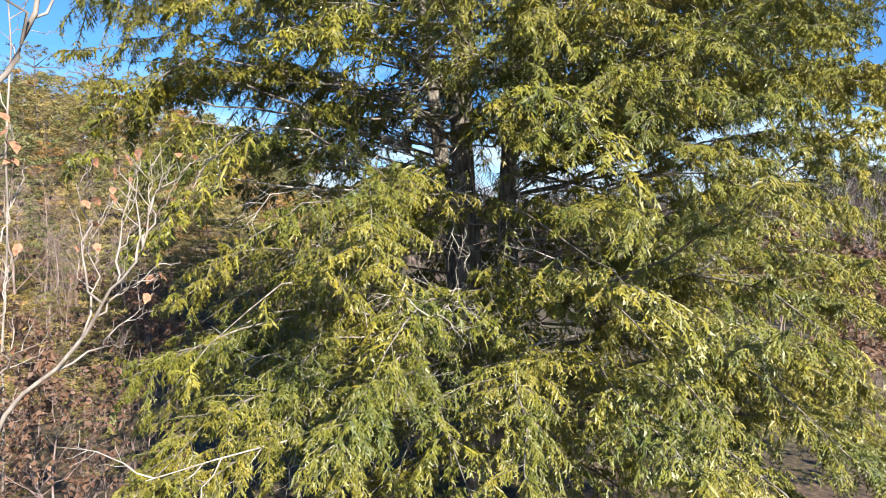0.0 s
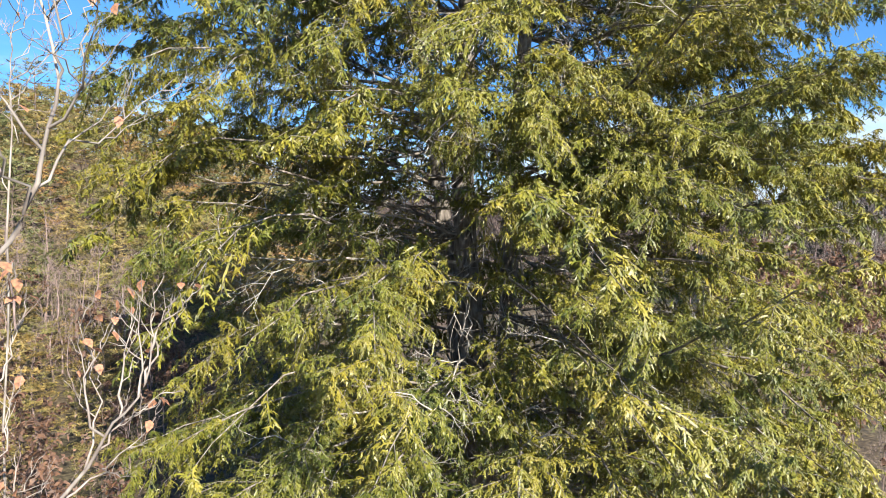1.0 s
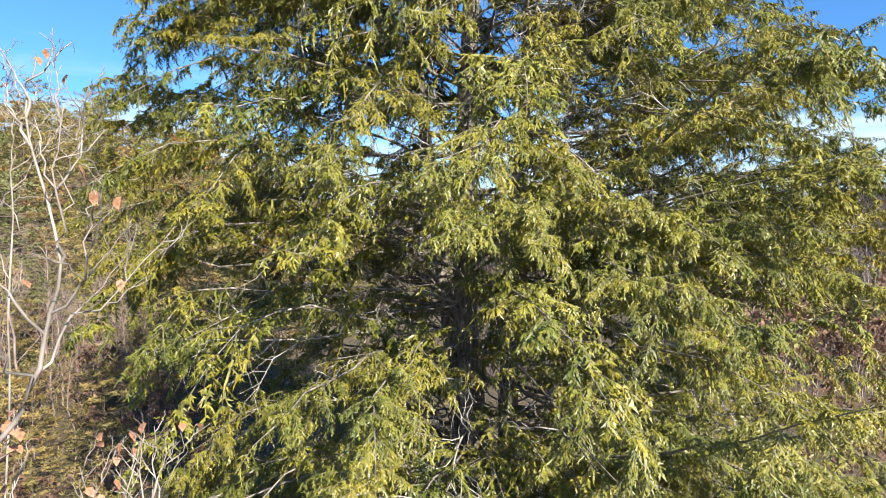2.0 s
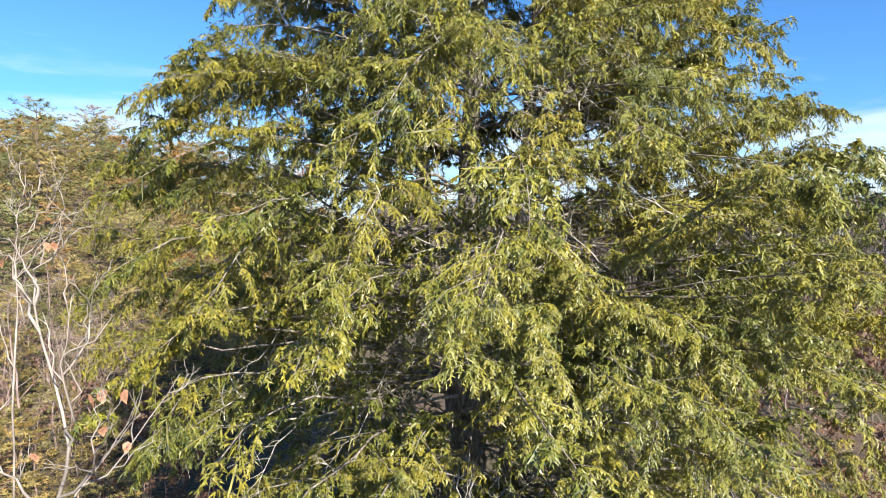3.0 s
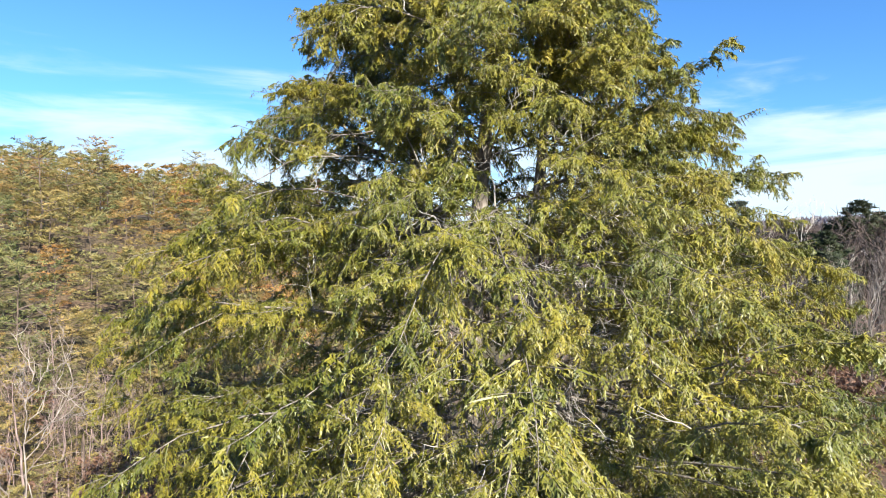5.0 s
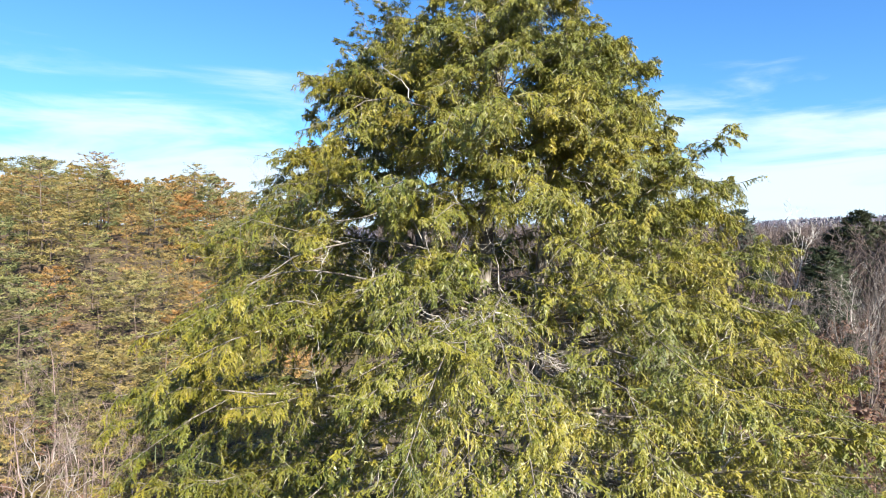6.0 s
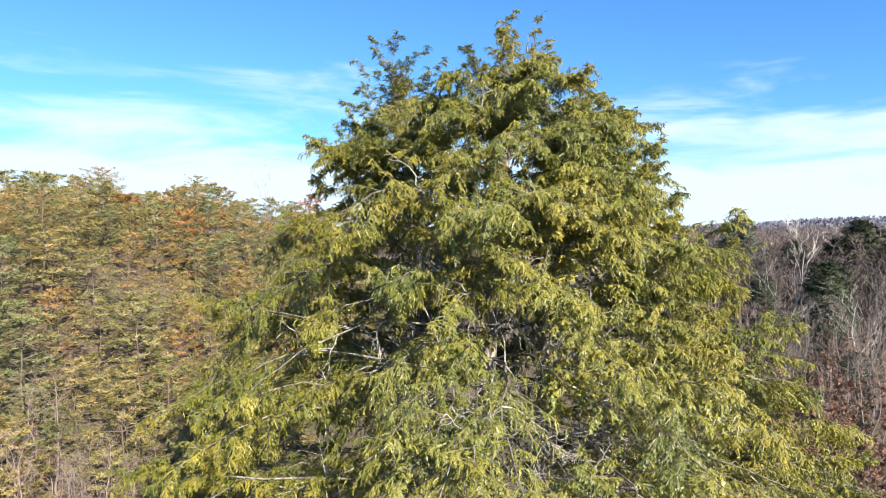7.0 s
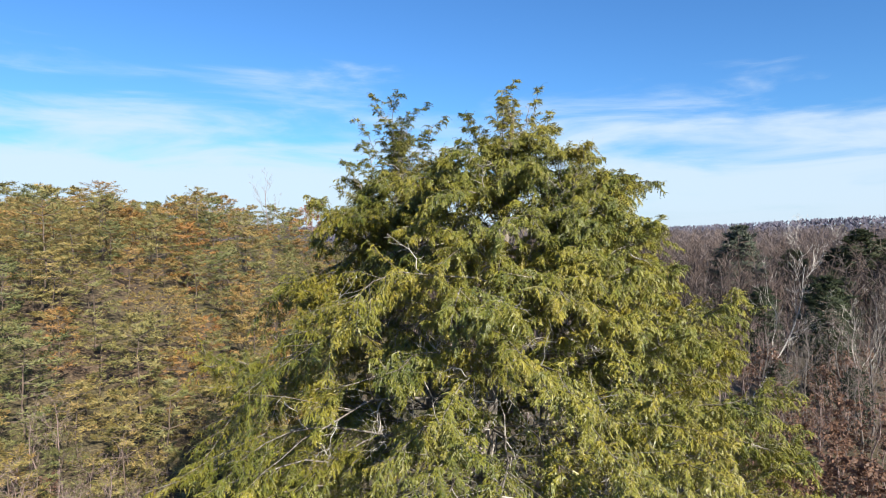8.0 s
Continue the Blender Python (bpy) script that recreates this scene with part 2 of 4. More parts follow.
def slivers(rng, lines, width):
    """The finest twigs: one slender four-cornered blade along each line."""
    half = unit(np.cross(lines[:, -1] - lines[:, 0], rng.normal(0, 1, (len(lines), 3)))) * width * 0.5
    mid = lines[:, lines.shape[1] // 2]
    verts = np.stack([lines[:, 0], mid + half, lines[:, -1], mid - half], 1).reshape(-1, 3)
    return verts, np.arange(len(lines) * 4).reshape(-1, 4)


def spikes(rng, lines, width):
    """Bare twig wood: one slender three-cornered blade along each line."""
    half = unit(np.cross(lines[:, -1] - lines[:, 0], rng.normal(0, 1, (len(lines), 3)))) * width * 0.5
    verts = np.stack([lines[:, 0] + half, lines[:, -1], lines[:, 0] - half], 1).reshape(-1, 3)
    return verts, np.arange(len(lines) * 3).reshape(-1, 3)


def blades(rng, lines, count, length, width, angle, droop, jitter=0.25, s0=0.08, pointed=False):
    """Small flat sprigs in two rows along each line: a four-cornered leaf each, or a pointed three-cornered one."""
    n = len(lines)
    s = s0 + (1 - s0) * (np.arange(count) + rng.uniform(0, 0.8, (n, count))) / count
    p, along = at_share(lines, s)
    side = unit(np.cross(along, np.array([0, 0, 1.0])) + 1e-6)
    sign = np.where(np.arange(count) % 2 == 0, 1.0, -1.0)[None, :, None]
    a = np.radians(angle)
    way = along * np.cos(a) + side * sign * np.sin(a) + rng.normal(0, jitter, (n, count, 3))
    way[..., 2] -= droop
    way = unit(way)
    size = length * rng.uniform(0.6, 1.3, (n, count, 1))
    across = unit(np.cross(way, np.cross(side, along) + rng.normal(0, 0.45, (n, count, 3))))
    half = across * width * 0.5 * rng.uniform(0.7, 1.3, (n, count, 1))
    if pointed:
        tip = p + way * size
        tip[..., 2] -= size[..., 0] * 0.15
        foot = p + way * size * 0.12
        verts = np.stack([foot + half, tip, foot - half], 2).reshape(-1, 3)
        return verts, np.arange(n * count * 3).reshape(-1, 3)
    mid = p + way * size * 0.42
    tip = p + way * size
    tip[..., 2] -= size[..., 0] * 0.18
    verts = np.stack([p, mid + half, tip, mid - half], 2).reshape(-1, 3)
    return verts, np.arange(n * count * 4).reshape(-1, 4)


def fronds(rng, lines, width, k=6):
    """The close-set needles along each twig: a ragged, folded ribbon that narrows to the tip."""
    n = len(lines)
    p, along = at_share(lines, np.linspace(0.04, 1.0, k)[None].repeat(n, 0))
    side = unit(np.cross(along, np.array([0, 0, 1.0])) + 1e-6)
    over = np.cross(side, along)
    roll = rng.normal(0, 0.75, (n, 1, 1))
    half = (side * np.cos(roll) + over * np.sin(roll)) * width * 0.5
    taper = np.where(np.arange(k) % 2 == 0, 0.55, 1.0) * np.linspace(1.0, 0.35, k)
    half = half * (taper * rng.uniform(0.6, 1.4, (n, k)))[..., None]
    shift = rng.normal(0, width * 0.14, (n, k, 3))
    verts = np.stack([p + half + shift, p - half + shift], 2).reshape(-1, 3)
    a = np.arange(n)[:, None] * k * 2 + np.arange(k - 1)[None] * 2
    faces = np.stack([np.stack([a, a + 1, a + 3], -1), np.stack([a, a + 3, a + 2], -1)], 2).reshape(-1, 3)
    return verts, faces


def smooth_line(points, k):
    """k points along a soft curve through the given ones."""
    pts = np.array(points, float)
    ext = np.vstack([2 * pts[0] - pts[1], pts, 2 * pts[-1] - pts[-2]])
    f = np.linspace(0, len(pts) - 1.0001, k)
    i = f.astype(int)
    t = (f - i)[:, None]
    a, b, c, d = ext[i], ext[i + 1], ext[i + 2], ext[i + 3]
    return 0.5 * (2 * b + (c - a) * t + (2 * a - 5 * b + 4 * c - d) * t ** 2 + (3 * b - a - 3 * c + d) * t ** 3)


def tufts(rng, centres, count, radius, width):
    """Starry tufts of needles: count pointed blades round each centre, flattened and turned a little upward."""
    n = len(centres)
    way = unit(rng.normal(0, 1, (n, count, 3)))
    way[..., 2] = way[..., 2] * 0.6 + 0.2
    way = way * radius * rng.uniform(0.55, 1.15, (n, count, 1)) * rng.uniform(0.7, 1.25, (n, 1, 1))
    half = unit(np.cross(way, rng.normal(0, 1, (n, count, 3)))) * width * 0.5
    start = centres[:, None] + way * 0.15
    verts = np.stack([start + half, centres[:, None] + way, start - half], 2).reshape(-1, 3)
    return verts, np.arange(n * count * 3).reshape(-1, 3)


# ---- ground ----
def height(x, y):
    """Flat under the hemlock, a pine-grown hillside to the west, a wooded ridge far off."""
    x, y = np.asarray(x, float), np.asarray(y, float)
    west = np.clip((-x - 8) / 28, 0, 1)
    west = west * west * (3 - 2 * west)
    hill = west * np.interp(y, [0, 20, 33, 50, 60, 80, 120, 200], [1, 2, 5.4, 12.0, 13.2, 13.4, 13.0, 10])
    hill = hill + 2.0 * np.clip((y - 22) / 60, 0, 1) * np.clip((14 - x) / 40, 0, 1)
    r = np.hypot(x, y)
    ridge = np.clip((r - 450) / 700, 0, 1)
    ridge = ridge * ridge * (3 - 2 * ridge) * (9 + 13 * np.clip((np.arctan2(x, y) - 0.28) / 0.36, 0, 1) + 3 * np.sin(np.arctan2(x, y) * 13))
    swell = 0.25 * np.sin(x * 0.21) * np.cos(y * 0.17)
    return hill * np.clip((500 - r) / 350, 0, 1) + ridge + swell


def make_ground():
    steps = np.concatenate([np.linspace(0, 60, 41)[:-1], np.geomspace(60, 2600, 34)])
    turns = np.linspace(0, 2 * np.pi, 97)[:-1]
    x = (steps[:, None] * np.sin(turns)).ravel()
    y = (steps[:, None] * np.cos(turns)).ravel() + 13
    verts = np.stack([x, y, height(x, y)], 1)
    i, j = np.meshgrid(np.arange(len(steps) - 1), np.arange(96), indexing="ij")
    q = np.stack([i * 96 + j, i * 96 + (j + 1) % 96, (i + 1) * 96 + (j + 1) % 96, (i + 1) * 96 + j], -1).reshape(-1, 4)
    ob = new("ground", mesh_of("ground", verts, q, LITTER, True))
    tagged(ob, "brown leaf litter and dry grass rolling up to wooded hills", "ground", kind="structure")


make_ground()


# ---- the hemlock ----
FOOT = np.array([0.9, 13.4, 0.0])
STEMS = [
    ([(0.9, 13.4, -0.3), (0.75, 13.2, 4.0), (0.55, 13.0, 8.4), (0.68, 12.8, 13.4), (0.95, 12.8, 17.0), (1.15, 12.75, 20.2)], 0.34),
    ([(1.1, 13.5, 1.2), (1.45, 13.6, 4.5), (1.55, 13.5, 8.4), (1.9, 13.3, 13.1), (2.05, 12.6, 16.4), (2.2, 11.7, 18.9)], 0.26),
    ([(0.7, 13.6, 2.0), (0.25, 14.2, 6.0), (-0.4, 14.8, 11.0), (-1.0, 15.5, 16.0), (-1.7, 16.2, 20.3)], 0.24)]
REACH_Z = [0.0, 1.5, 4.0, 7.0, 9.5, 11.5, 13.5, 15.0, 16.2, 17.2, 18.2, 19.2, 20.0, 20.6]
REACH = [5.5, 6.8, 7.6, 7.6, 7.5, 7.2, 6.4, 5.6, 4.9, 4.3, 3.6, 2.7, 1.6, 0.6]
# boughs that stand out: stem, height of its foot, tip, arch
BOUGHS = [
    (1, 11.2, (7.2, 12.8, 13.3), -0.10), (1, 12.6, (5.8, 12.0, 14.7), -0.10), (0, 5.2, (3.6, 5.8, 7.6), -0.12),
    (1, 9.6, (4.3, 6.7, 11.1), -0.04), (0, 11.2, (1.5, 8.2, 13.7), -0.12), (0, 9.4, (-3.7, 8.1, 9.4), 0.10),
    (0, 6.3, (-2.6, 7.6, 6.0), 0.10), (2, 13.4, (-6.5, 15.9, 14.9), -0.02), (0, 13.0, (-3.0, 11.0, 13.5), 0.08),
    (2, 14.8, (-4.0, 14.9, 16.3), 0.0), (1, 15.2, (4.8, 10.8, 16.8), -0.05), (2, 16.8, (4.3, 15.5, 18.6), -0.05),
    (0, 3.6, (0.6, 5.9, 3.6), 0.12), (1, 4.4, (3.0, 6.4, 4.2), 0.08), (1, 4.8, (5.6, 7.2, 4.4), 0.06), (0, 3.8, (-1.2, 6.6, 3.9), 0.08),
    (0, 3.0, (-4.0, 7.4, 3.2), 0.08), (1, 7.2, (7.6, 10.8, 7.8), 0.0), (1, 10.2, (6.8, 13.0, 11.9), -0.06), (1, 3.6, (6.4, 9.2, 3.6), 0.06),
    (1, 14.6, (4.9, 12.6, 15.6), -0.04), (1, 13.6, (5.6, 12.8, 14.6), -0.04), (2, 13.5, (5.2, 15.0, 15.0), -0.04), (0, 15.6, (-1.8, 10.9, 16.2), 0.03),
    (0, 16.4, (1.6, 10.2, 17.0), 0.03), (0, 15.2, (0.4, 9.8, 15.4), 0.05), (1, 16.0, (3.2, 10.6, 16.8), 0.0), (0, 17.2, (0.2, 10.8, 18.0), 0.03),
    (0, 16.8, (-1.4, 11.4, 17.6), 0.03), (1, 17.0, (2.2, 10.4, 18.0), 0.0), (0, 18.0, (1.2, 11.2, 18.9), 0.02), (2, 17.4, (-2.0, 13.6, 18.4), 0.0),
    (2, 15.6, (-2.6, 12.4, 16.6), 0.02), (2, 16.2, (-3.4, 14.0, 17.4), 0.0), (0, 14.6, (-2.4, 10.2, 15.0), 0.04), (2, 14.2, (-4.6, 13.0, 15.4), 0.02),
    (0, 15.8, (2.6, 10.0, 16.0), 0.02), (1, 15.6, (4.2, 11.6, 16.4), 0.0), (0, 18.2, (0.0, 11.6, 18.9), 0.02), (1, 17.6, (2.9, 11.3, 18.5), 0.0), (2, 18.2, (-0.8, 14.0, 19.2), 0.0),
    (1, 8.2, (7.3, 9.8, 8.8), 0.0), (1, 9.2, (7.0, 9.2, 10.2), -0.02), (1, 10.0, (7.1, 11.2, 10.5), -0.04), (1, 6.6, (7.4, 9.4, 7.0), 0.04), (1, 5.6, (7.2, 9.0, 5.6), 0.04),
    (1, 7.4, (8.2, 11.8, 8.6), 0.0), (1, 4.6, (7.6, 10.4, 4.4), 0.05), (1, 8.0, (5.8, 7.8, 8.4), 0.0),
    (0, 4.2, (-5.0, 10.4, 3.6), 0.06), (2, 3.6, (-5.6, 12.6, 3.2), 0.06), (2, 15.0, (-3.8, 15.4, 16.8), 0.0), (2, 15.2, (-5.0, 15.6, 16.0), 0.0),
    (2, 16.4, (-2.2, 12.6, 16.4), 0.03), (0, 16.0, (-0.6, 10.4, 16.2), 0.03), (2, 16.0, (-3.6, 13.6, 16.4), 0.02), (0, 16.2, (0.8, 10.2, 16.0), 0.04),
    (1, 16.4, (2.6, 10.8, 16.2), 0.02), (2, 17.0, (-1.2, 13.0, 17.0), 0.03), (0, 17.6, (0.6, 11.0, 17.2), 0.04), (1, 16.8, (3.4, 12.2, 17.0), 0.0),
    (0, 11.6, (-5.3, 9.8, 12.2), 0.04), (0, 10.6, (-5.4, 10.0, 11.2), 0.05), (0, 9.8, (-5.0, 9.0, 10.2), 0.05), (0, 12.0, (-4.6, 9.2, 12.7), 0.03), (2, 12.2, (-5.9, 11.6, 12.9), 0.02),
    (1, 3.2, (6.7, 8.6, 3.2), 0.05), (1, 3.0, (7.3, 9.8, 2.6), 0.05), (1, 2.8, (6.0, 7.8, 2.3), 0.06), (1, 3.4, (5.0, 6.9, 2.8), 0.06), (1, 5.2, (6.6, 8.0, 5.0), 0.03),
    (1, 9.0, (5.2, 8.2, 9.8), -0.03), (1, 8.6, (6.4, 9.4, 9.4), -0.03), (1, 6.4, (2.6, 7.6, 6.6), 0.04), (1, 7.0, (4.6, 8.0, 6.7), 0.02),
    (1, 8.6, (2.4, 7.8, 9.2), 0.0), (1, 8.0, (3.4, 8.2, 8.5), 0.0),
    (0, 17.0, (1.3, 10.8, 17.6), 0.0), (1, 17.0, (1.2, 11.2, 18.2), 0.0), (0, 17.4, (1.7, 11.5, 17.9), 0.0), (2, 16.8, (-2.7, 13.6, 17.8), 0.0), (2, 16.4, (-3.0, 14.4, 18.2), 0.0), (2, 17.0, (-2.0, 13.2, 18.0), 0.0),
    (0, 14.2, (-1.2, 9.8, 14.2), 0.04), (0, 15.0, (-1.0, 10.2, 15.3), 0.03), (2, 14.6, (-0.6, 12.0, 15.6), 0.0), (2, 15.4, (0.4, 12.6, 16.2), 0.0),
    (2, 13.2, (-5.8, 13.6, 14.0), 0.0), (0, 12.4, (-4.9, 10.6, 13.2), 0.03), (2, 13.8, (-6.1, 14.4, 14.7), 0.0),
    (1, 14.6, (6.8, 15.0, 16.2), -0.04), (1, 13.2, (6.9, 14.8, 14.6), -0.04), (1, 12.4, (7.7, 15.2, 13.5), -0.04), (1, 11.6, (8.0, 15.0, 12.3), -0.03), (2, 14.0, (6.2, 16.0, 14.8), -0.03),
    (2, 12.6, (7.4, 16.2, 13.3), -0.03), (1, 12.4, (6.0, 13.2, 12.8), -0.02), (1, 11.4, (7.0, 13.8, 11.9), -0.02), (1, 10.4, (8.2, 14.2, 11.2), -0.02), (2, 15.0, (5.4, 15.2, 16.6), -0.03),
    (1, 16.2, (4.1, 12.8, 17.4), 0.0), (1, 15.6, (4.6, 13.0, 16.7), 0.0), (2, 16.0, (4.1, 14.6, 17.5), 0.0), (1, 14.8, (5.0, 13.0, 15.6), 0.0), (1, 15.4, (4.5, 12.2, 16.1), 0.0),
    (2, 15.6, (-4.4, 14.6, 16.8), 0.0), (0, 8.6, (-5.1, 10.0, 9.2), 0.05), (0, 8.0, (-4.9, 9.6, 8.2), 0.06), (0, 7.4, (-4.5, 9.2, 7.3), 0.06), (1, 9.0, (1.9, 8.0, 9.9), 0.0),
    # the shoulders of the top
    (1, 16.6, (3.8, 11.6, 18.0), 0.0), (0, 17.0, (4.5, 15.2, 18.9), 0.0), (0, 17.4, (3.6, 14.2, 19.1), 0.0), (0, 17.6, (3.0, 13.6, 19.4), 0.0), (1, 17.2, (3.4, 12.4, 18.7), 0.0),
    (2, 17.0, (-3.0, 15.5, 19.2), 0.0), (2, 16.6, (-3.4, 14.6, 18.6), 0.0), (0, 16.6, (-0.6, 12.2, 18.4), 0.0), (0, 17.2, (-0.3, 12.0, 19.0), 0.0), (2, 17.2, (-0.4, 13.4, 19.2), 0.0),
    (2, 16.4, (-1.0, 12.8, 18.3), 0.0), (0, 16.2, (-0.8, 11.6, 17.6), 0.0), (2, 17.8, (0.0, 14.6, 19.9), 0.0), (0, 16.0, (2.8, 10.4, 17.2), 0.0), (1, 16.4, (2.4, 10.2, 17.4), 0.0),
    (2, 16.8, (-2.2, 14.2, 18.9), 0.0), (2, 16.0, (-1.8, 12.6, 17.4), 0.0), (0, 16.4, (4.2, 13.2, 18.2), 0.0), (0, 15.8, (4.8, 14.4, 17.6), 0.0), (1, 15.8, (4.4, 12.0, 17.2), 0.0),
    # the broad east flank and the low boughs to the west
    (1, 9.0, (8.2, 12.0, 10.4), -0.02), (1, 9.6, (8.0, 11.0, 10.8), -0.02), (1, 8.4, (8.4, 12.4, 9.6), -0.02), (1, 8.8, (7.8, 10.2, 9.2), 0.0), (1, 7.8, (8.0, 10.8, 8.2), 0.0), (2, 9.5, (8.4, 13.6, 11.0), -0.02),
    (0, 3.6, (-4.9, 8.6, 4.2), 0.06), (2, 3.4, (-5.4, 9.4, 4.3), 0.06), (0, 2.6, (-3.4, 7.2, 3.0), 0.08), (0, 2.4, (-4.4, 7.6, 2.6), 0.08),
    (0, 9.2, (-6.2, 10.8, 10.6), 0.04), (2, 10.0, (-6.6, 11.6, 11.0), 0.03), (0, 8.6, (-5.9, 10.2, 9.6), 0.04), (2, 9.4, (-6.6, 12.2, 10.2), 0.03), (2, 10.8, (-6.3, 11.8, 11.8), 0.03), (0, 7.6, (-5.8, 10.0, 8.6), 0.05),
    (1, 7.6, (2.9, 8.2, 7.6), 0.04), (1, 7.2, (4.0, 8.6, 7.4), 0.04), (0, 7.8, (1.6, 8.4, 7.9), 0.04), (1, 4.4, (5.6, 8.6, 4.6), 0.04), (1, 5.0, (4.4, 8.0, 5.2), 0.04),
    (1, 10.6, (8.6, 12.6, 11.4), -0.02), (1, 10.0, (8.6, 13.2, 10.8), -0.02), (1, 11.2, (8.0, 12.4, 12.4), -0.03), (1, 11.8, (7.6, 12.7, 13.3), -0.05), (1, 9.4, (8.8, 12.0, 9.8), -0.02),
    (1, 3.0, (6.6, 7.6, 2.2), 0.05), (1, 3.2, (5.6, 7.0, 3.0), 0.06), (1, 2.6, (7.8, 8.8, 2.4), 0.05),
    (1, 7.6, (2.4, 7.6, 8.4), 0.03), (0, 8.0, (1.4, 7.4, 8.8), 0.03), (1, 8.4, (3.2, 7.8, 9.0), 0.02), (0, 8.6, (1.0, 7.2, 9.3), 0.02),
    (0, 16.6, (1.6, 9.6, 16.8), 0.02), (1, 16.2, (2.8, 9.8, 16.6), 0.0), (0, 17.2, (1.9, 10.4, 17.8), 0.0), (1, 16.6, (2.2, 9.8, 17.2), 0.0),
    (1, 13.4, (7.2, 12.6, 13.6), -0.02), (1, 14.0, (6.8, 12.8, 14.5), -0.02), (1, 14.6, (5.9, 13.0, 15.3), 0.0), (1, 13.0, (7.6, 13.2, 12.8), -0.02), (1, 15.2, (5.6, 13.6, 16.2), 0.0),
    (1, 12.6, (7.4, 11.6, 12.4), -0.02), (1, 14.2, (6.6, 14.2, 14.9), -0.02), (1, 12.2, (7.9, 13.8, 13.0), -0.03), (1, 11.4, (8.2, 12.0, 11.8), -0.02)]
# upright shoots of the crown's top: stem, height of its foot, tip
SHOOTS = [
    (2, 18.6, (-0.7, 16.0, 20.7)), (0, 18.2, (0.2, 13.4, 19.9)), (0, 18.6, (1.9, 12.9, 19.8)), (1, 17.6, (2.5, 11.5, 19.2)), (2, 18.0, (-2.5, 15.6, 19.7)),
    (1, 17.2, (3.2, 12.3, 18.7)), (0, 17.8, (-0.6, 12.6, 19.2)), (2, 17.6, (1.8, 15.6, 19.9)), (2, 16.6, (-3.1, 15.2, 18.7)), (1, 16.0, (3.7, 11.6, 17.7)),
    (2, 18.8, (-0.3, 15.0, 20.2)), (0, 18.6, (0.2, 13.8, 19.9)), (0, 18.9, (0.65, 13.0, 19.8)), (0, 18.7, (1.8, 12.5, 19.8)), (1, 17.9, (2.1, 12.3, 19.3)),
    (1, 17.8, (2.7, 12.0, 18.8)), (2, 18.2, (-1.6, 15.4, 20.3)), (2, 18.4, (-2.0, 16.8, 20.5)), (2, 17.8, (-2.6, 15.6, 19.2)), (2, 17.0, (1.0, 14.2, 19.6)),
    (0, 18.4, (0.9, 12.0, 19.4)), (0, 18.8, (1.5, 12.2, 19.7)), (0, 19.2, (0.8, 12.3, 19.9)),
    (0, 19.0, (1.15, 12.7, 20.5)), (2, 18.8, (-1.3, 15.9, 20.5)), (2, 18.6, (-0.9, 15.4, 20.1)), (1, 17.4, (1.7, 11.4, 19.0)),
    (0, 18.3, (0.1, 12.6, 19.7)), (0, 18.0, (-0.1, 12.9, 19.4)), (2, 18.8, (-2.1, 15.6, 20.9)), (2, 18.7, (-1.5, 15.4, 20.6)), (2, 18.0, (-2.7, 15.2, 20.1)), (0, 18.8, (1.4, 12.6, 20.4))]


# open places in the crown: centre and half-widths
HOLLOWS = [
    ((0.8, 10.4, 12.7), (1.1, 2.2, 0.65)), ((2.3, 10.6, 12.5), (0.9, 2.4, 0.55)), ((-2.7, 9.6, 14.1), (0.9, 2.0, 0.55)), ((-2.1, 7.0, 10.9), (1.1, 1.8, 0.32)),
    ((-2.9, 7.2, 10.0), (0.8, 1.8, 0.35)), ((-1.7, 10.6, 14.6), (0.55, 1.8, 0.95)), ((-1.8, 11.2, 16.4), (0.40, 1.8, 1.0)), ((1.0, 10.2, 14.2), (0.6, 2.0, 0.55)),
    ((2.3, 10.2, 15.4), (0.55, 1.8, 0.5)), ((-3.1, 8.4, 5.1), (0.8, 2.6, 0.75)), ((2.0, 14.0, 8.9), (1.1, 5.0, 0.30)), ((4.2, 14.0, 8.0), (1.2, 5.0, 0.35)), ((-3.6, 10.4, 8.4), (1.0, 2.2, 0.5)), ((2.1, 9.4, 5.9), (0.8, 2.6, 0.45)),
    ((4.6, 10.0, 4.8), (0.8, 2.0, 0.35)), ((3.6, 11.5, 9.6), (0.9, 2.6, 0.4)), ((-1.8, 7.6, 8.1), (1.3, 2.6, 0.60)),
    ((-3.6, 7.8, 12.6), (0.6, 1.6, 0.35)), ((0.6, 9.0, 10.4), (0.7, 2.2, 0.40)), ((3.2, 8.6, 7.2), (0.9, 2.0, 0.30)), ((4.4, 9.0, 11.6), (0.9, 2.0, 0.30))]


def hollowed(p):
    inside = np.zeros(len(p), bool)
    for centre, half in HOLLOWS:
        inside |= (((p - np.array(centre)) / np.array(half)) ** 2).sum(1) < 0.85
    return inside


def clumps(p):
    """A smooth field from about -1 to 1 that swells and thins the sprays, in lobes about a metre across and flatter than wide."""
    x, y, z = p.T
    a = np.sin(2.3 * x + 1.1 * y + 0.7 * np.sin(1.9 * z)) * np.sin(3.4 * z + 0.9 * x + np.sin(1.3 * y))
    b = np.sin(1.2 * x - 2.0 * y + 1.7 + 0.8 * np.sin(2.2 * z + x)) * np.cos(1.5 * z - 1.1 * x + 0.6 * y)
    return a * 0.7 + b * 0.7


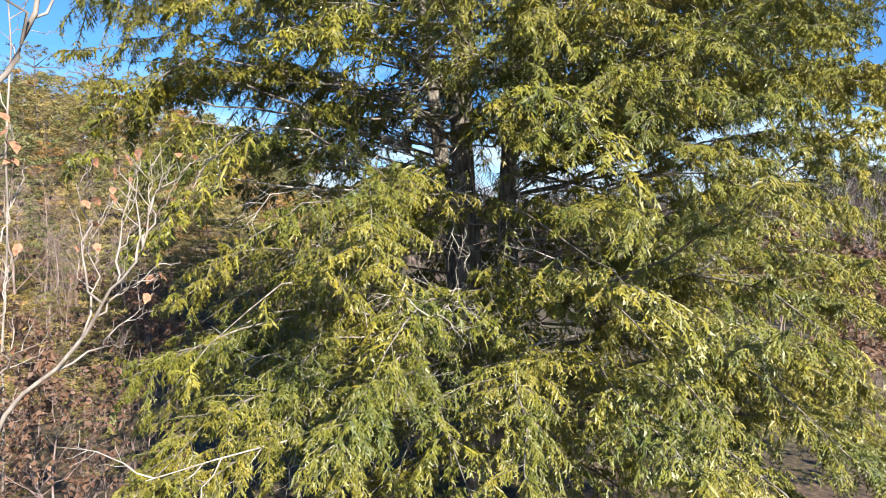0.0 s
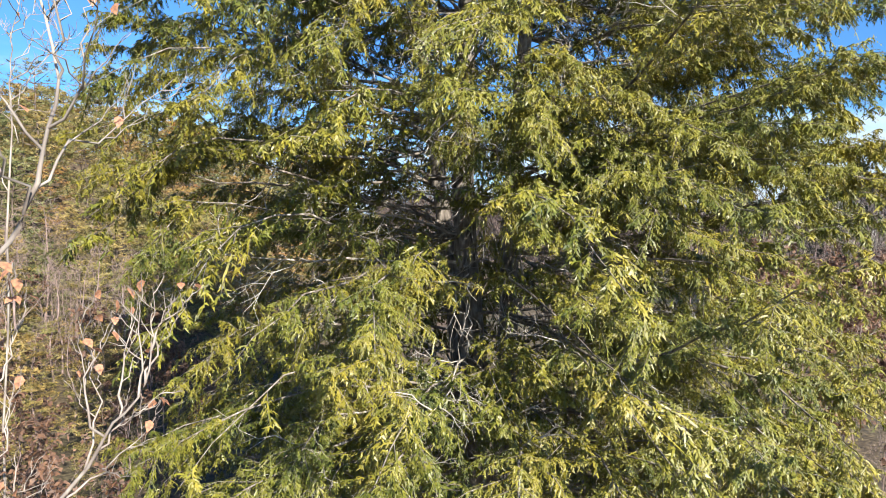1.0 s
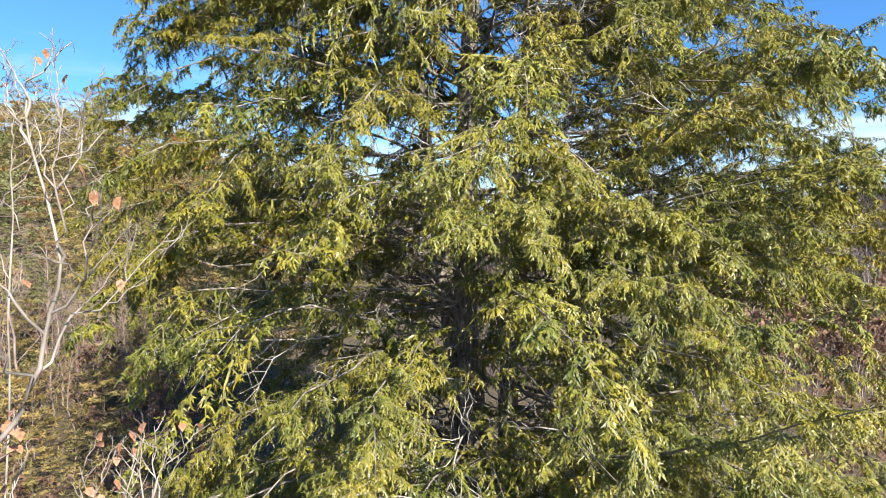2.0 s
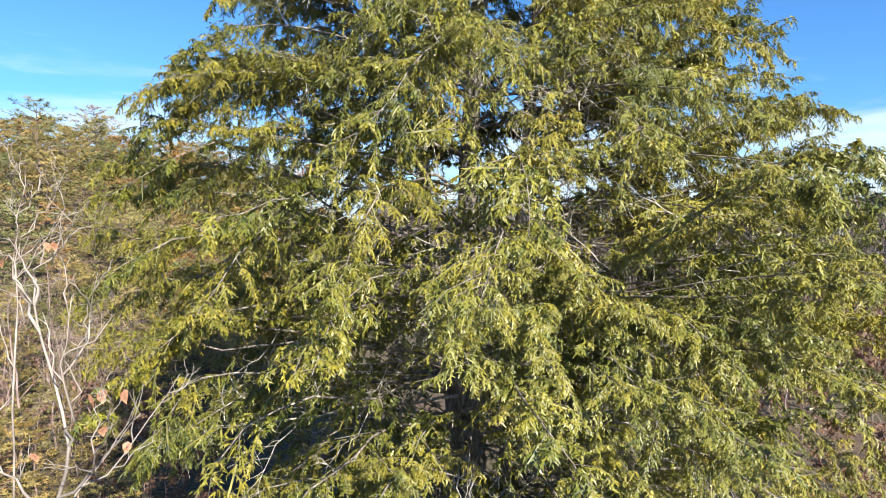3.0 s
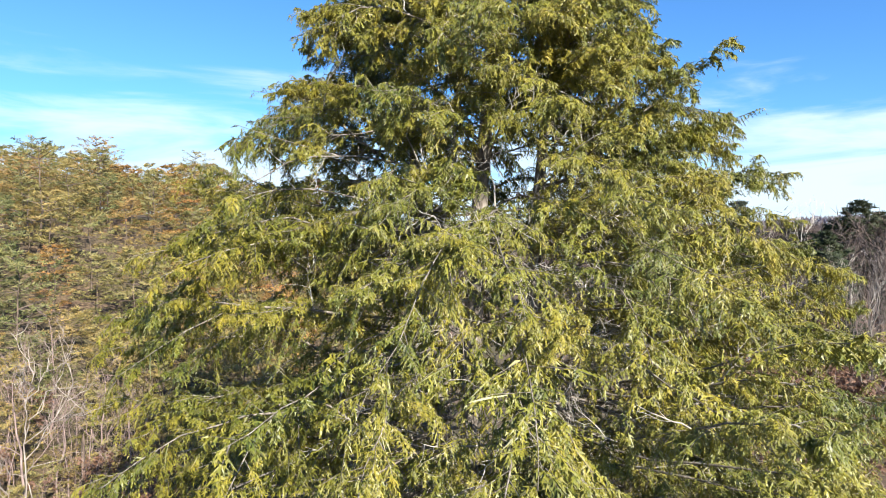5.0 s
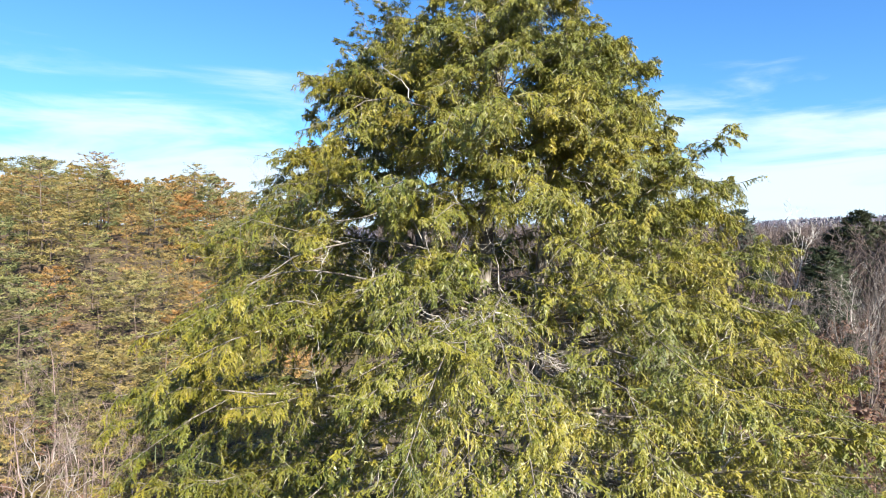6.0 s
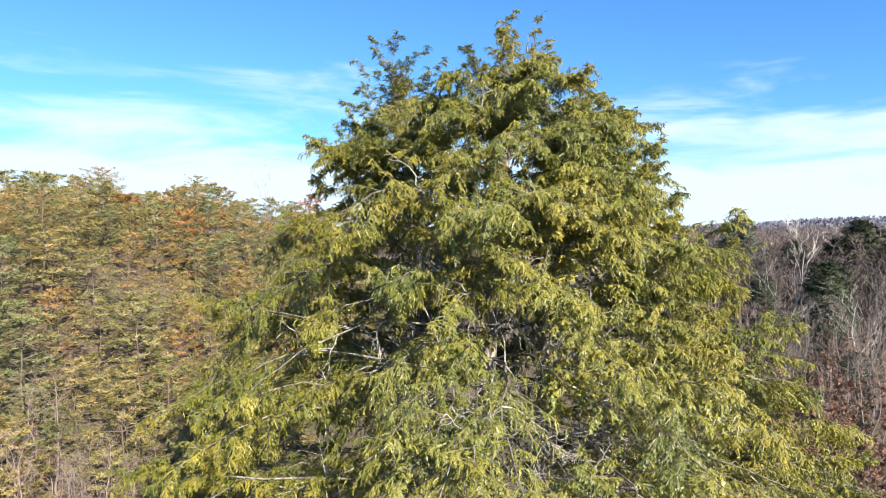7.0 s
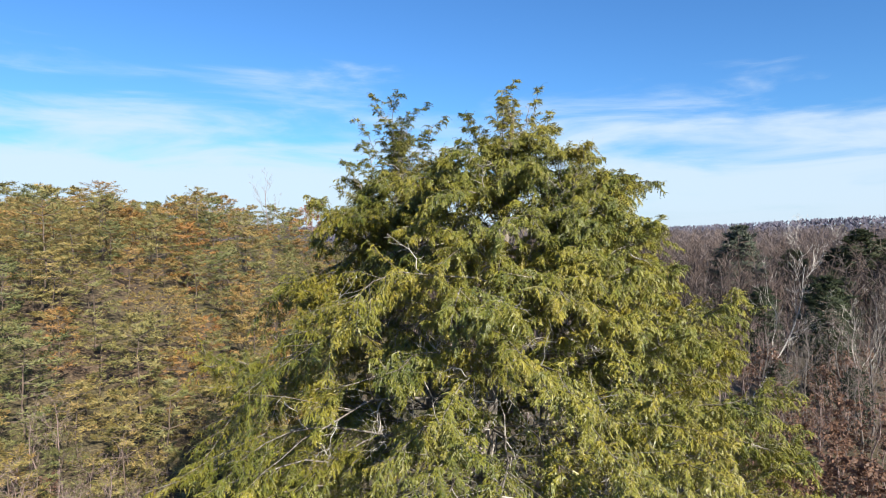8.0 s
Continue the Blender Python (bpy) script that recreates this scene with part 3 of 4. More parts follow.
def hemlock():
    rng = np.random.default_rng(7)
    foot = tagged(new("hemlock_tree"), "tall bushy eastern hemlock with drooping yellow-green needle sprays", "tree")
    foot.location = FOOT
    stems = []
    for line, radius in STEMS:
        pts = smooth_line(line, 40)
        pts[:, :2] += np.cumsum(rng.normal(0, 0.012, (40, 2)), axis=0)
        stems.append(pts)
        r = radius * np.linspace(1, 0.06, 40) ** 0.8
        r[0] *= 1.25
        v, f = tubes((pts - FOOT)[None], r[None], 12)
        part("trunk", mesh_of("trunk", v, f, HEMLOCK_BARK, True), foot, "grey furrowed hemlock stem")

    def dead_wood(line, span, count):
        dead, size_d = sprout(rng, line, count, 0.06, 0.6, 62, np.array([0.22 * span]), 0.3, 6, 0.02, 0.06, flat=False)
        dead2, _ = sprout(rng, dead, 5, 0.3, 1.0, 45, size_d * 0.45, 0.5, 4, 0.0, 0.07, flat=False)
        return joined([tubes(dead, np.linspace(1, 0.25, 6)[None].repeat(len(dead), 0) * 0.015, 4),
                       tubes(dead2, np.linspace(1, 0.4, 4)[None].repeat(len(dead2), 0) * 0.006, 3)])

    def limb(start, end, rise, fine, radius, bare=0.26, longest=None, dense=1.0):
        """A bough from the stem to its tip: a shelf of flat sprays whose twigs hang in a fringe. fine: 1 near the viewer, less behind."""
        start, end = np.array(start, float), np.array(end, float)
        near = fine > 0.7
        span = np.linalg.norm(end - start)
        if near and span > 4:
            bare = max(bare, 0.32)
        first, later = [start + (end - start) * q + np.array([0, 0, 0.9 * rise * span]) + rng.normal(0, 0.045 * span, 3) for q in (0.35, 0.72)]
        line = smooth_line([start, first, later + np.array([0, 0, 0.03 * span]), end - np.array([0, 0, 0.02 * span])], 12)
        line[1:] += np.cumsum(rng.normal(0, 0.026 * span ** 0.5, (11, 3)), axis=0)
        line = (line - FOOT)[None]
        r = radius * np.linspace(1, 0.12, 12)
        longest = longest or min(0.20 * span + 0.34, 1.35)
        count2 = int(span * (1 - bare) * (4.8 if near else 3.8)) + 6
        second, size2 = sprout(rng, line, count2, bare, 1.0, 52, np.array([longest]), 0.62, 6, 0.30, 0.045, lift=0.04)
        # shorter shoots all round fill the bough out to a plume
        plume, size_p = sprout(rng, line, int(span * (1 - bare) * (3.6 if near else 1.5)) + 3, bare, 1.0, 48, np.array([0.62 * longest]), 0.35, 6, 0.45, 0.05, flat=False, lift=0.12)
        second, size2 = np.concatenate([second, plume]), np.concatenate([size2, size_p])
        # full clumps and thin places, and the hollows that let one look in to the stems
        full = np.clip(0.80 + 0.62 * clumps(second[:, -1] + FOOT), 0.20, 1.45)
        full = np.maximum(full, np.clip((start[2] - 15) / 2, 0, 0.75))
        full[hollowed(second[:, 3] + FOOT)] = 0.0
        keep = full > 0.45
        if not keep.any():
            keep[:2] = True
        second, size2, full = second[keep], size2[keep], full[keep]
        second = second[:, :1] + (second - second[:, :1]) * full[:, None, None]
        size2 = size2 * full
        limp = 0.35 if dense < 1 else 1.0
        third, _ = sprout(rng, second, int(13 * dense) if near else 7, 0.08, 1.0, 48 if dense >= 1 else 34, size2 * 0.13 + 0.075, 0.45, 4, 0.55 * limp, 0.06)
        hang, _ = sprout(rng, second, int(10 * dense) if near else 5, 0.12, 1.0, 66, size2 * 0.08 + 0.11, 0.20, 4, 0.45 * limp, 0.05, lift=-0.75 * limp)
        over, _ = sprout(rng, line, int(span * (12 if near else 4)) + 3, bare * 0.8, 1.0, 60, np.array([0.27]), 0.3, 4, 0.55, 0.06, flat=False, lift=0.40)
        over = over[~hollowed(over[:, -1] + FOOT)]
        tips = np.concatenate([third, hang, over, second[:, 2:6]])
        stalks = joined([tubes(second[:, [0, 3, 5]], np.linspace(1, 0.3, 3)[None] * (0.003 + 0.005 * size2[:, None]), 3), tubes(line, r[None], 6)])
        grey = dead_wood(line, span, 4 if near else 1)
        bough = part("limb", mesh_of("limb", *joined([stalks, grey]), HEMLOCK_BARK, True, DEAD_WOOD, len(stalks[1])), foot)
        if near:
            wide = 0.70 if dense < 1 else 1.0
            leaves = joined([fronds(rng, tips, 0.022 * wide, 3), blades(rng, tips, 7, 0.048 * wide, 0.019 * wide, 46, 0.20, 0.40, pointed=True)])
        else:
            leaves = joined([fronds(rng, tips, 0.040, 3), blades(rng, tips, 6, 0.085, 0.032, 48, 0.25, 0.36, pointed=True)])
        twigs = spikes(rng, third[::2], 0.006 if near else 0.012)
        verts, faces = joined([leaves, twigs])
        # out from the stems and a little up, wavering from spray to spray
        middle = verts[faces[:, 0]] + FOOT
        heading = (middle - np.array([0.85, 13.5, 0.0])) * np.array([1, 1, 0])
        heading = unit(unit(heading) * 0.9 + np.array([0, 0, 0.5]) + 0.45 * np.stack([clumps(middle * 2.7), clumps(middle * 2.7 + 5), clumps(middle * 2.7 + 9)], 1))
        faces[:len(leaves[1])] = turned_out(verts, faces, heading)[:len(leaves[1])]
        data = mesh_of("foliage", verts, faces, HEMLOCK_LEAF, True, HEMLOCK_BARK, len(leaves[1]))
        soft_normals(data, verts, faces, len(leaves[1]), heading, 0.32)
        part("foliage", data, bough, "flat drooping sprays of short needles")

    def on_stem(which, z):
        stem = stems[which]
        return stem[int(np.argmin(np.abs(stem[:, 2] - z)))]

    for which, z, tip, rise in BOUGHS:
        start = on_stem(which, z)
        span = np.linalg.norm(np.array(tip) - start)
        limb(start, tip, rise, 1.0, 0.011 + 0.0042 * span, dense=1.35 if tip[1] < 9.3 else 1.0)
    for which, z, tip in SHOOTS:
        limb(on_stem(which, z), np.array(tip) + (0, 0, 0.40), 0.03, 1.0, 0.016, 0.10, 0.44, 0.75)
        aside = np.array([rng.normal(0, 0.30), rng.normal(-0.15, 0.25), rng.uniform(-0.75, -0.2)])
        limb(on_stem(which, z - 0.6), np.array(tip) + aside, 0.03, 1.0, 0.014, 0.10, 0.50, 0.85)
    # tiers of boughs all round, from the ground to the top
    centre = np.array([0.85, 13.5, 0.0])
    tops = [stem[-1, 2] - 0.8 for stem in stems]
    z = 1.3
    while z < 19.3:
        wide = np.interp(z + 0.3, REACH_Z, REACH)
        count = max(7, int(2 * np.pi * wide / (2.4 if z < 12 else 1.9)))
        offset = rng.uniform(0, 6.28)
        for k in range(count):
            turn = offset + (k + rng.uniform(-0.32, 0.32)) / count * 2 * np.pi
            outward = np.array([math.sin(turn), -math.cos(turn), 0.0])
            foot_z = z + rng.uniform(-0.45, 0.45)
            near = [(-np.dot(stem[int(np.argmin(np.abs(stem[:, 2] - foot_z)))] - centre, outward) + rng.uniform(0, 1.2), n)
                    for n, stem in enumerate(stems) if foot_z < tops[n]]
            which = min(near)[1] if near else 0
            start = on_stem(which, foot_z)
            # boughs on the east side sweep upward, the others lie level and nod
            east, west = max(0.0, outward[0]), max(0.0, -outward[0])
            high = np.clip((foot_z - 13) / 7, 0, 1)
            climb = rng.normal(-0.04, 0.08) + 0.20 * east + 0.30 * high
            inner = k % 3 == 2
            share = rng.uniform(0.5, 0.68) if inner else rng.uniform(0.82, 1.02)
            share *= 1 + 0.10 * east * (foot_z < 12.5)
            share *= 1 + 0.10 * west * np.clip((foot_z - 10) / 3, 0, 1) * np.clip((16.5 - foot_z) / 1.5, 0, 1)
            share *= 1 - 0.20 * west * np.exp(-((foot_z - 4.8) / 1.3) ** 2)
            reach = np.interp(foot_z + 0.4, REACH_Z, REACH) * share
            tip = centre + outward * reach
            tip[2] = max(foot_z + climb * reach, 0.6)
            reach2 = np.interp(tip[2], REACH_Z, REACH) * min(max(share, 0.85), 0.98)
            reach2 *= 1 - 0.15 * east * np.clip((tip[2] - 11.5) / 1.2, 0, 1)
            tip[:2] = centre[:2] + outward[:2] * min(reach, reach2 + 0.1)
            span = np.linalg.norm(tip - start)
            if span > 0.7:
                front = -outward[1] > 0.05 and foot_z > 2.0 and not inner and (foot_z > 12 or k % 2 == 0)
                limb(start, tip, 0.07 + 0.05 * rng.random() - 0.12 * east, 1.0 if front or foot_z > 18 else 0.4, 0.009 + 0.0038 * span)
        z += 1.02 if z < 12 else 0.62
    # leading shoots
    for stem in stems:
        for _ in range(9):
            base = stem[-1 - int(rng.integers(0, 9))]
            limb(base, base + np.array([rng.normal(0, 0.30), rng.normal(0, 0.30), rng.uniform(0.3, 0.65)]), 0.0, 1.0, 0.012, 0.1, 0.30, 0.62)
    # dead limbs low in the crown, bare and bleached
    for which, z, tip in [(0, 2.6, (-3.4, 7.0, 3.5)), (1, 5.8, (5.4, 10.6, 6.1)), (1, 4.9, (4.4, 9.4, 5.6)), (0, 6.9, (-4.6, 9.5, 7.4)),
                          (0, 12.6, (-1.5, 11.0, 14.2)), (1, 12.2, (3.2, 10.8, 12.6)), (0, 9.2, (2.2, 9.6, 9.4)), (0, 5.0, (-0.4, 8.0, 5.2)),
                          (0, 13.4, (2.4, 11.4, 14.6)), (1, 11.0, (3.0, 10.4, 11.4)), (0, 7.6, (-2.6, 10.0, 8.2)), (1, 3.6, (5.2, 9.8, 4.4)),
                          (0, 13.8, (0.2, 9.8, 13.4)), (1, 13.2, (3.0, 9.8, 13.6)), (0, 13.0, (1.7, 9.6, 12.8))]:
        start = on_stem(which, z)
        span = np.linalg.norm(np.array(tip) - start)
        line = smooth_line([start, (start + np.array(tip)) / 2 + rng.normal(0, 0.15, 3), tip], 10)
        line[1:] += np.cumsum(rng.normal(0, 0.045, (9, 3)), axis=0)
        line = (line - FOOT)[None]
        twigs, size = sprout(rng, line, 12, 0.3, 1.0, 48, np.array([0.3 * span]), 0.6, 6, 0.05, 0.06, flat=False)
        fine, _ = sprout(rng, twigs, 6, 0.25, 1.0, 42, size * 0.5, 0.4, 4, 0.1, 0.07, flat=False)
        v, f = joined([tubes(line, (0.010 + 0.0042 * span) * np.linspace(1, 0.15, 10)[None], 7),
                       tubes(twigs, 0.012 * np.linspace(1, 0.25, 6)[None].repeat(len(twigs), 0), 4),
                       tubes(fine, 0.0055 * np.linspace(1, 0.4, 4)[None].repeat(len(fine), 0), 3)])
        part("dead_limb", mesh_of("dead_limb", v, f, DEAD_WOOD, True), foot, "bare bleached dead limb")


hemlock()


# ---- bare trees and saplings ----
def spot(x, y, size=1.0, turn=0.0, sink=0.05):
    return Matrix.Translation((x, y, float(height(x, y)) - sink)) @ pose(0, 0, 0, 0, 0, turn) @ Matrix.Scale(size, 4)


def limbs_of(rng, line, size, thick, counts, bend, lift):
    b1, s1 = sprout(rng, line[None], counts[0], 0.22, 0.98, 42, np.array([0.46 * size]), 0.6, 8, bend, 0.045, flat=False, lift=lift)
    b2, s2 = sprout(rng, b1, counts[1], 0.25, 1.0, 40, s1 * 0.48, 0.5, 5, bend, 0.06, flat=False, lift=0.2)
    b3, s3 = sprout(rng, b2, counts[2], 0.2, 1.0, 38, s2 * 0.6, 0.5, 3, bend, 0.08, flat=False, lift=0.15)
    return (b1, s1), (b2, s2), (b3, s3)


def bare_tree(name, seed, size, mat, label, thick=0.016, counts=(8, 5, 8), bend=-0.1, lift=0.25, lean=(0, 0), path=None, leaf=None, leaf_count=3, leaf_size=0.12):
    """A leafless or half-bare tree at the origin: trunk and crown of twigs."""
    rng = np.random.default_rng(seed)
    foot = tagged(new(name), label, "shrub" if "shrub" in name else "tree")
    line = smooth_line([(0, 0, -0.2), (0.03 * size + lean[0] * 0.3, -0.02 * size + lean[1] * 0.3, 0.35 * size),
                        (-0.02 * size + lean[0] * 0.7, 0.03 * size + lean[1] * 0.7, 0.7 * size), (lean[0], lean[1], size)], 12)
    if path:
        line = smooth_line(path, 12)
    line[1:, :2] += np.cumsum(rng.normal(0, 0.008 * size, (11, 2)), axis=0)
    v, f = tubes(line[None], (thick * size * np.linspace(1, 0.12, 12))[None], 7)
    part("trunk", mesh_of("trunk", v, f, mat, True), foot)
    (b1, s1), (b2, s2), (b3, s3) = limbs_of(rng, line, size, thick, counts, bend, lift)
    least = 0.0006 * size
    wood = joined([tubes(b1, thick * 0.6 * s1[:, None] * np.linspace(1, 0.15, 8)[None], 5),
                   tubes(b2, np.maximum(thick * 0.5 * s2[:, None] * np.linspace(1, 0.2, 5)[None], least), 3),
                   slivers(rng, b3, least * 2.6)])
    part("crown", mesh_of("crown", *wood, mat, True), foot)
    if leaf:
        v, f = blades(rng, b3, leaf_count, leaf_size, leaf_size * 0.55, 60, 0.5, 0.5, 0.3)
        tagged(part("leaf_mass", mesh_of("leaf_mass", v, f, leaf), foot, "curled withered leaves"), kind="stuff")
    return foot


def sapling(trunk, radius, seed, reach, count, leaf_share):
    """A slender pale sapling along the given stem; every branch is a part, and so is every leaf that still hangs."""
    rng = np.random.default_rng(seed)
    base = np.array(trunk[0], float)
    foot = tagged(new("sapling"), "slender pale-barked sapling with a few withered orange leaves", "tree", group="pale saplings")
    foot.location = base
    line = smooth_line(trunk, 24) - base
    line[1:] += np.cumsum(rng.normal(0, 0.022, (23, 3)), axis=0)
    v, f = tubes(line[None], radius * rng.uniform(0.88, 1.12, 24) * np.linspace(1, 0.2, 24)[None], 8)
    part("trunk", mesh_of("trunk", v, f, PALE_BARK, True), foot)
    b1, s1 = sprout(rng, line[None], count, 0.42, 0.99, 44, np.array([reach]), 0.45, 9, -0.22, 0.05, flat=False, lift=0.2)
    leaf = bpy.data.meshes.get("withered leaf")
    if leaf is None:
        ring = [(0, 0, 0), (0.045, 0.02, -0.02), (0.035, 0.055, -0.055), (0.0, 0.075, -0.105), (-0.04, 0.05, -0.05), (-0.042, 0.018, -0.022), (0, 0.045, -0.042)]
        leaf = bpy.data.meshes.new("withered leaf")
        leaf.from_pydata(ring, [], [(0, 1, 6), (1, 2, 6), (2, 3, 6), (3, 4, 6), (4, 5, 6), (5, 0, 6)])
        leaf.materials.append(ORANGE_LEAF)
    for one, size in zip(b1, s1):
        b2, s2 = sprout(rng, one[None], 5, 0.3, 1.0, 40, np.array([size * 0.5]), 0.4, 6, -0.15, 0.06, flat=False, lift=0.15)
        b3, _ = sprout(rng, b2, 3, 0.3, 1.0, 38, s2 * 0.5, 0.4, 4, -0.1, 0.07, flat=False)
        v, f = joined([tubes(one[None], (0.004 + radius * 0.30) * np.linspace(1, 0.2, 9)[None], 6),
                       tubes(b2, 0.0075 * np.linspace(1, 0.35, 6)[None].repeat(len(b2), 0), 4),
                       tubes(b3, 0.004 * np.linspace(1, 0.5, 4)[None].repeat(len(b3), 0), 3)])
        part("branch", mesh_of("branch", v, f, PALE_BARK, True), foot)
        for tip in np.concatenate([b2[:, -1], b3[:, -1]]):
            if rng.random() < leaf_share:
                hung = part("leaf", leaf, foot, "withered orange leaf")
                hung.matrix_basis = Matrix.Translation(tip) @ pose(0, 0, 0, rng.uniform(-40, 30), rng.uniform(-30, 30), rng.uniform(0, 360)) @ Matrix.Scale(rng.uniform(0.6, 1.2), 4)


sapling([(-4.6, 4.9, -0.1), (-4.4, 4.8, 4.6), (-3.75, 4.7, 7.1), (-3.4, 4.7, 7.6), (-3.15, 4.7, 8.1), (-2.98, 4.7, 8.6), (-3.08, 4.7, 9.4), (-3.12, 4.7, 10.1)], 0.030, 3, 1.3, 8, 0.05)
sapling([(-5.6, 6.3, -0.1), (-5.2, 6.2, 2.6), (-4.5, 6.05, 4.3), (-3.8, 6.0, 5.05), (-3.38, 6.0, 5.68), (-3.08, 5.95, 6.1), (-2.98, 5.9, 6.6)], 0.033, 4, 1.1, 8, 0.13)
sapling([(-5.0, 5.9, -0.1), (-4.8, 5.8, 3.4), (-4.3, 5.7, 5.0), (-4.1, 5.7, 6.4), (-4.2, 5.7, 7.2)], 0.022, 5, 1.0, 8, 0.13)
sapling([(-7.4, 9.9, -0.1), (-7.3, 9.8, 5.0), (-7.0, 9.7, 9.0), (-6.9, 9.6, 10.2), (-6.7, 9.6, 11.2)], 0.022, 6, 1.5, 9, 0.02)


# ---- pines ----
def pine(seed, size, leaf, label, whorls=13, tufted=7, needles=12, tuft=(0.42, 0.075), spread=0.27, low=0.06):
    """A pine: trunk, and whorls of level branches that each spread into a flat pad of needle tufts."""
    rng = np.random.default_rng(seed)
    foot = tagged(new("pine_tree"), label, "tree")
    line = smooth_line([(0, 0, -0.3), (0.02 * size, 0, 0.4 * size), (-0.01 * size, 0.02 * size, 0.75 * size), (0, 0, 0.98 * size)], 10)
    line[1:, :2] += np.cumsum(rng.normal(0, 0.010 * size, (9, 2)), axis=0)
    v, f = tubes(line[None], (0.012 * size * np.linspace(1, 0.1, 10))[None], 6)
    part("trunk", mesh_of("trunk", v, f, PINE_BARK, True), foot)
    branches, lengths_b = [], []
    for w in range(whorls):
        s = low + (0.985 - low) * (max(w + rng.uniform(-0.25, 0.25), 0) / (whorls - 1)) ** 0.9
        s = float(np.clip(s, low, 0.985))
        around = int(rng.integers(4, 7)) if s < 0.9 else 3
        reach = spread * size * (0.72 + 0.28 * min(s / 0.4, 1)) * (1 - 0.80 * (max(s - 0.4, 0) / 0.6) ** 2.2)
        at = at_share(line[None], np.array([[s]]))[0][0, 0]
        turn = rng.uniform(0, 6.28) + np.arange(around) * 6.28 / around + rng.normal(0, 0.25, around)
        for a in turn:
            long = reach * rng.uniform(0.6, 1.25)
            u = np.linspace(0, 1, 5)[:, None]
            out = np.array([math.cos(a), math.sin(a), 0.0])
            climb = rng.normal(0.05, 0.08) + 0.5 * max(s - 0.75, 0) / 0.25
            b = at + out * long * u + np.array([0, 0, 1.0]) * long * (climb * u + 0.16 * u ** 2)
            b[1:] += rng.normal(0, 0.03 * long, (4, 3))
            branches.append(b)
            lengths_b.append(long)
    b1, size1 = np.array(branches), np.array(lengths_b)
    b2, _ = sprout(rng, b1, tufted, 0.30, 1.0, 48, size1 * 0.42, 0.65, 3, -0.12, 0.05)
    centres = np.concatenate([b2[:, 1], b2[:, 2], b1[:, -1]])
    centres = centres[rng.random(len(centres)) < 0.85] + rng.normal(0, 0.012 * size, 3)
    v, f = tufts(rng, centres, needles, *tuft)
    verts, faces = joined([(v, f), spikes(rng, b1, 0.009 * size)])
    heading = unit(verts[faces[:, 0]] * np.array([1, 1, 0]))
    heading = unit(heading * 0.8 + np.array([0, 0, 0.7]) + 0.35 * np.sin(verts[faces[:, 0]] * 2.1 + 1))
    faces[:len(f)] = turned_out(verts, faces, heading)[:len(f)]
    data = mesh_of("crown", verts, faces, leaf, True, PINE_BARK, len(f))
    soft_normals(data, verts, faces, len(f), heading, 0.45)
    part("crown", data, foot)
    return foot


def strew(kinds, group, spots):
    """Sets the kinds out over the spots (x, y, size, turn), copying them as often as needed."""
    for i, (x, y, size, turn) in enumerate(spots):
        if i < len(kinds):
            kinds[i].matrix_basis = spot(x, y, size, turn)
            tagged(kinds[i], group=group)
        else:
            tagged(copy_thing(kinds[i % len(kinds)], spot(x, y, size, turn)), group=group)


def scattered(rng, count, xs, ys, gap, sizes, allowed=None):
    """Random spots at least gap apart."""
    found = []
    for _ in range(count * 60):
        x, y = rng.uniform(*xs), rng.uniform(*ys)
        if allowed and not allowed(x, y):
            continue
        if all((x - a[0]) ** 2 + (y - a[1]) ** 2 > gap * gap for a in found):
            found.append((x, y, rng.uniform(*sizes), rng.uniform(0, 360)))
            if len(found) == count:
                break
    return found


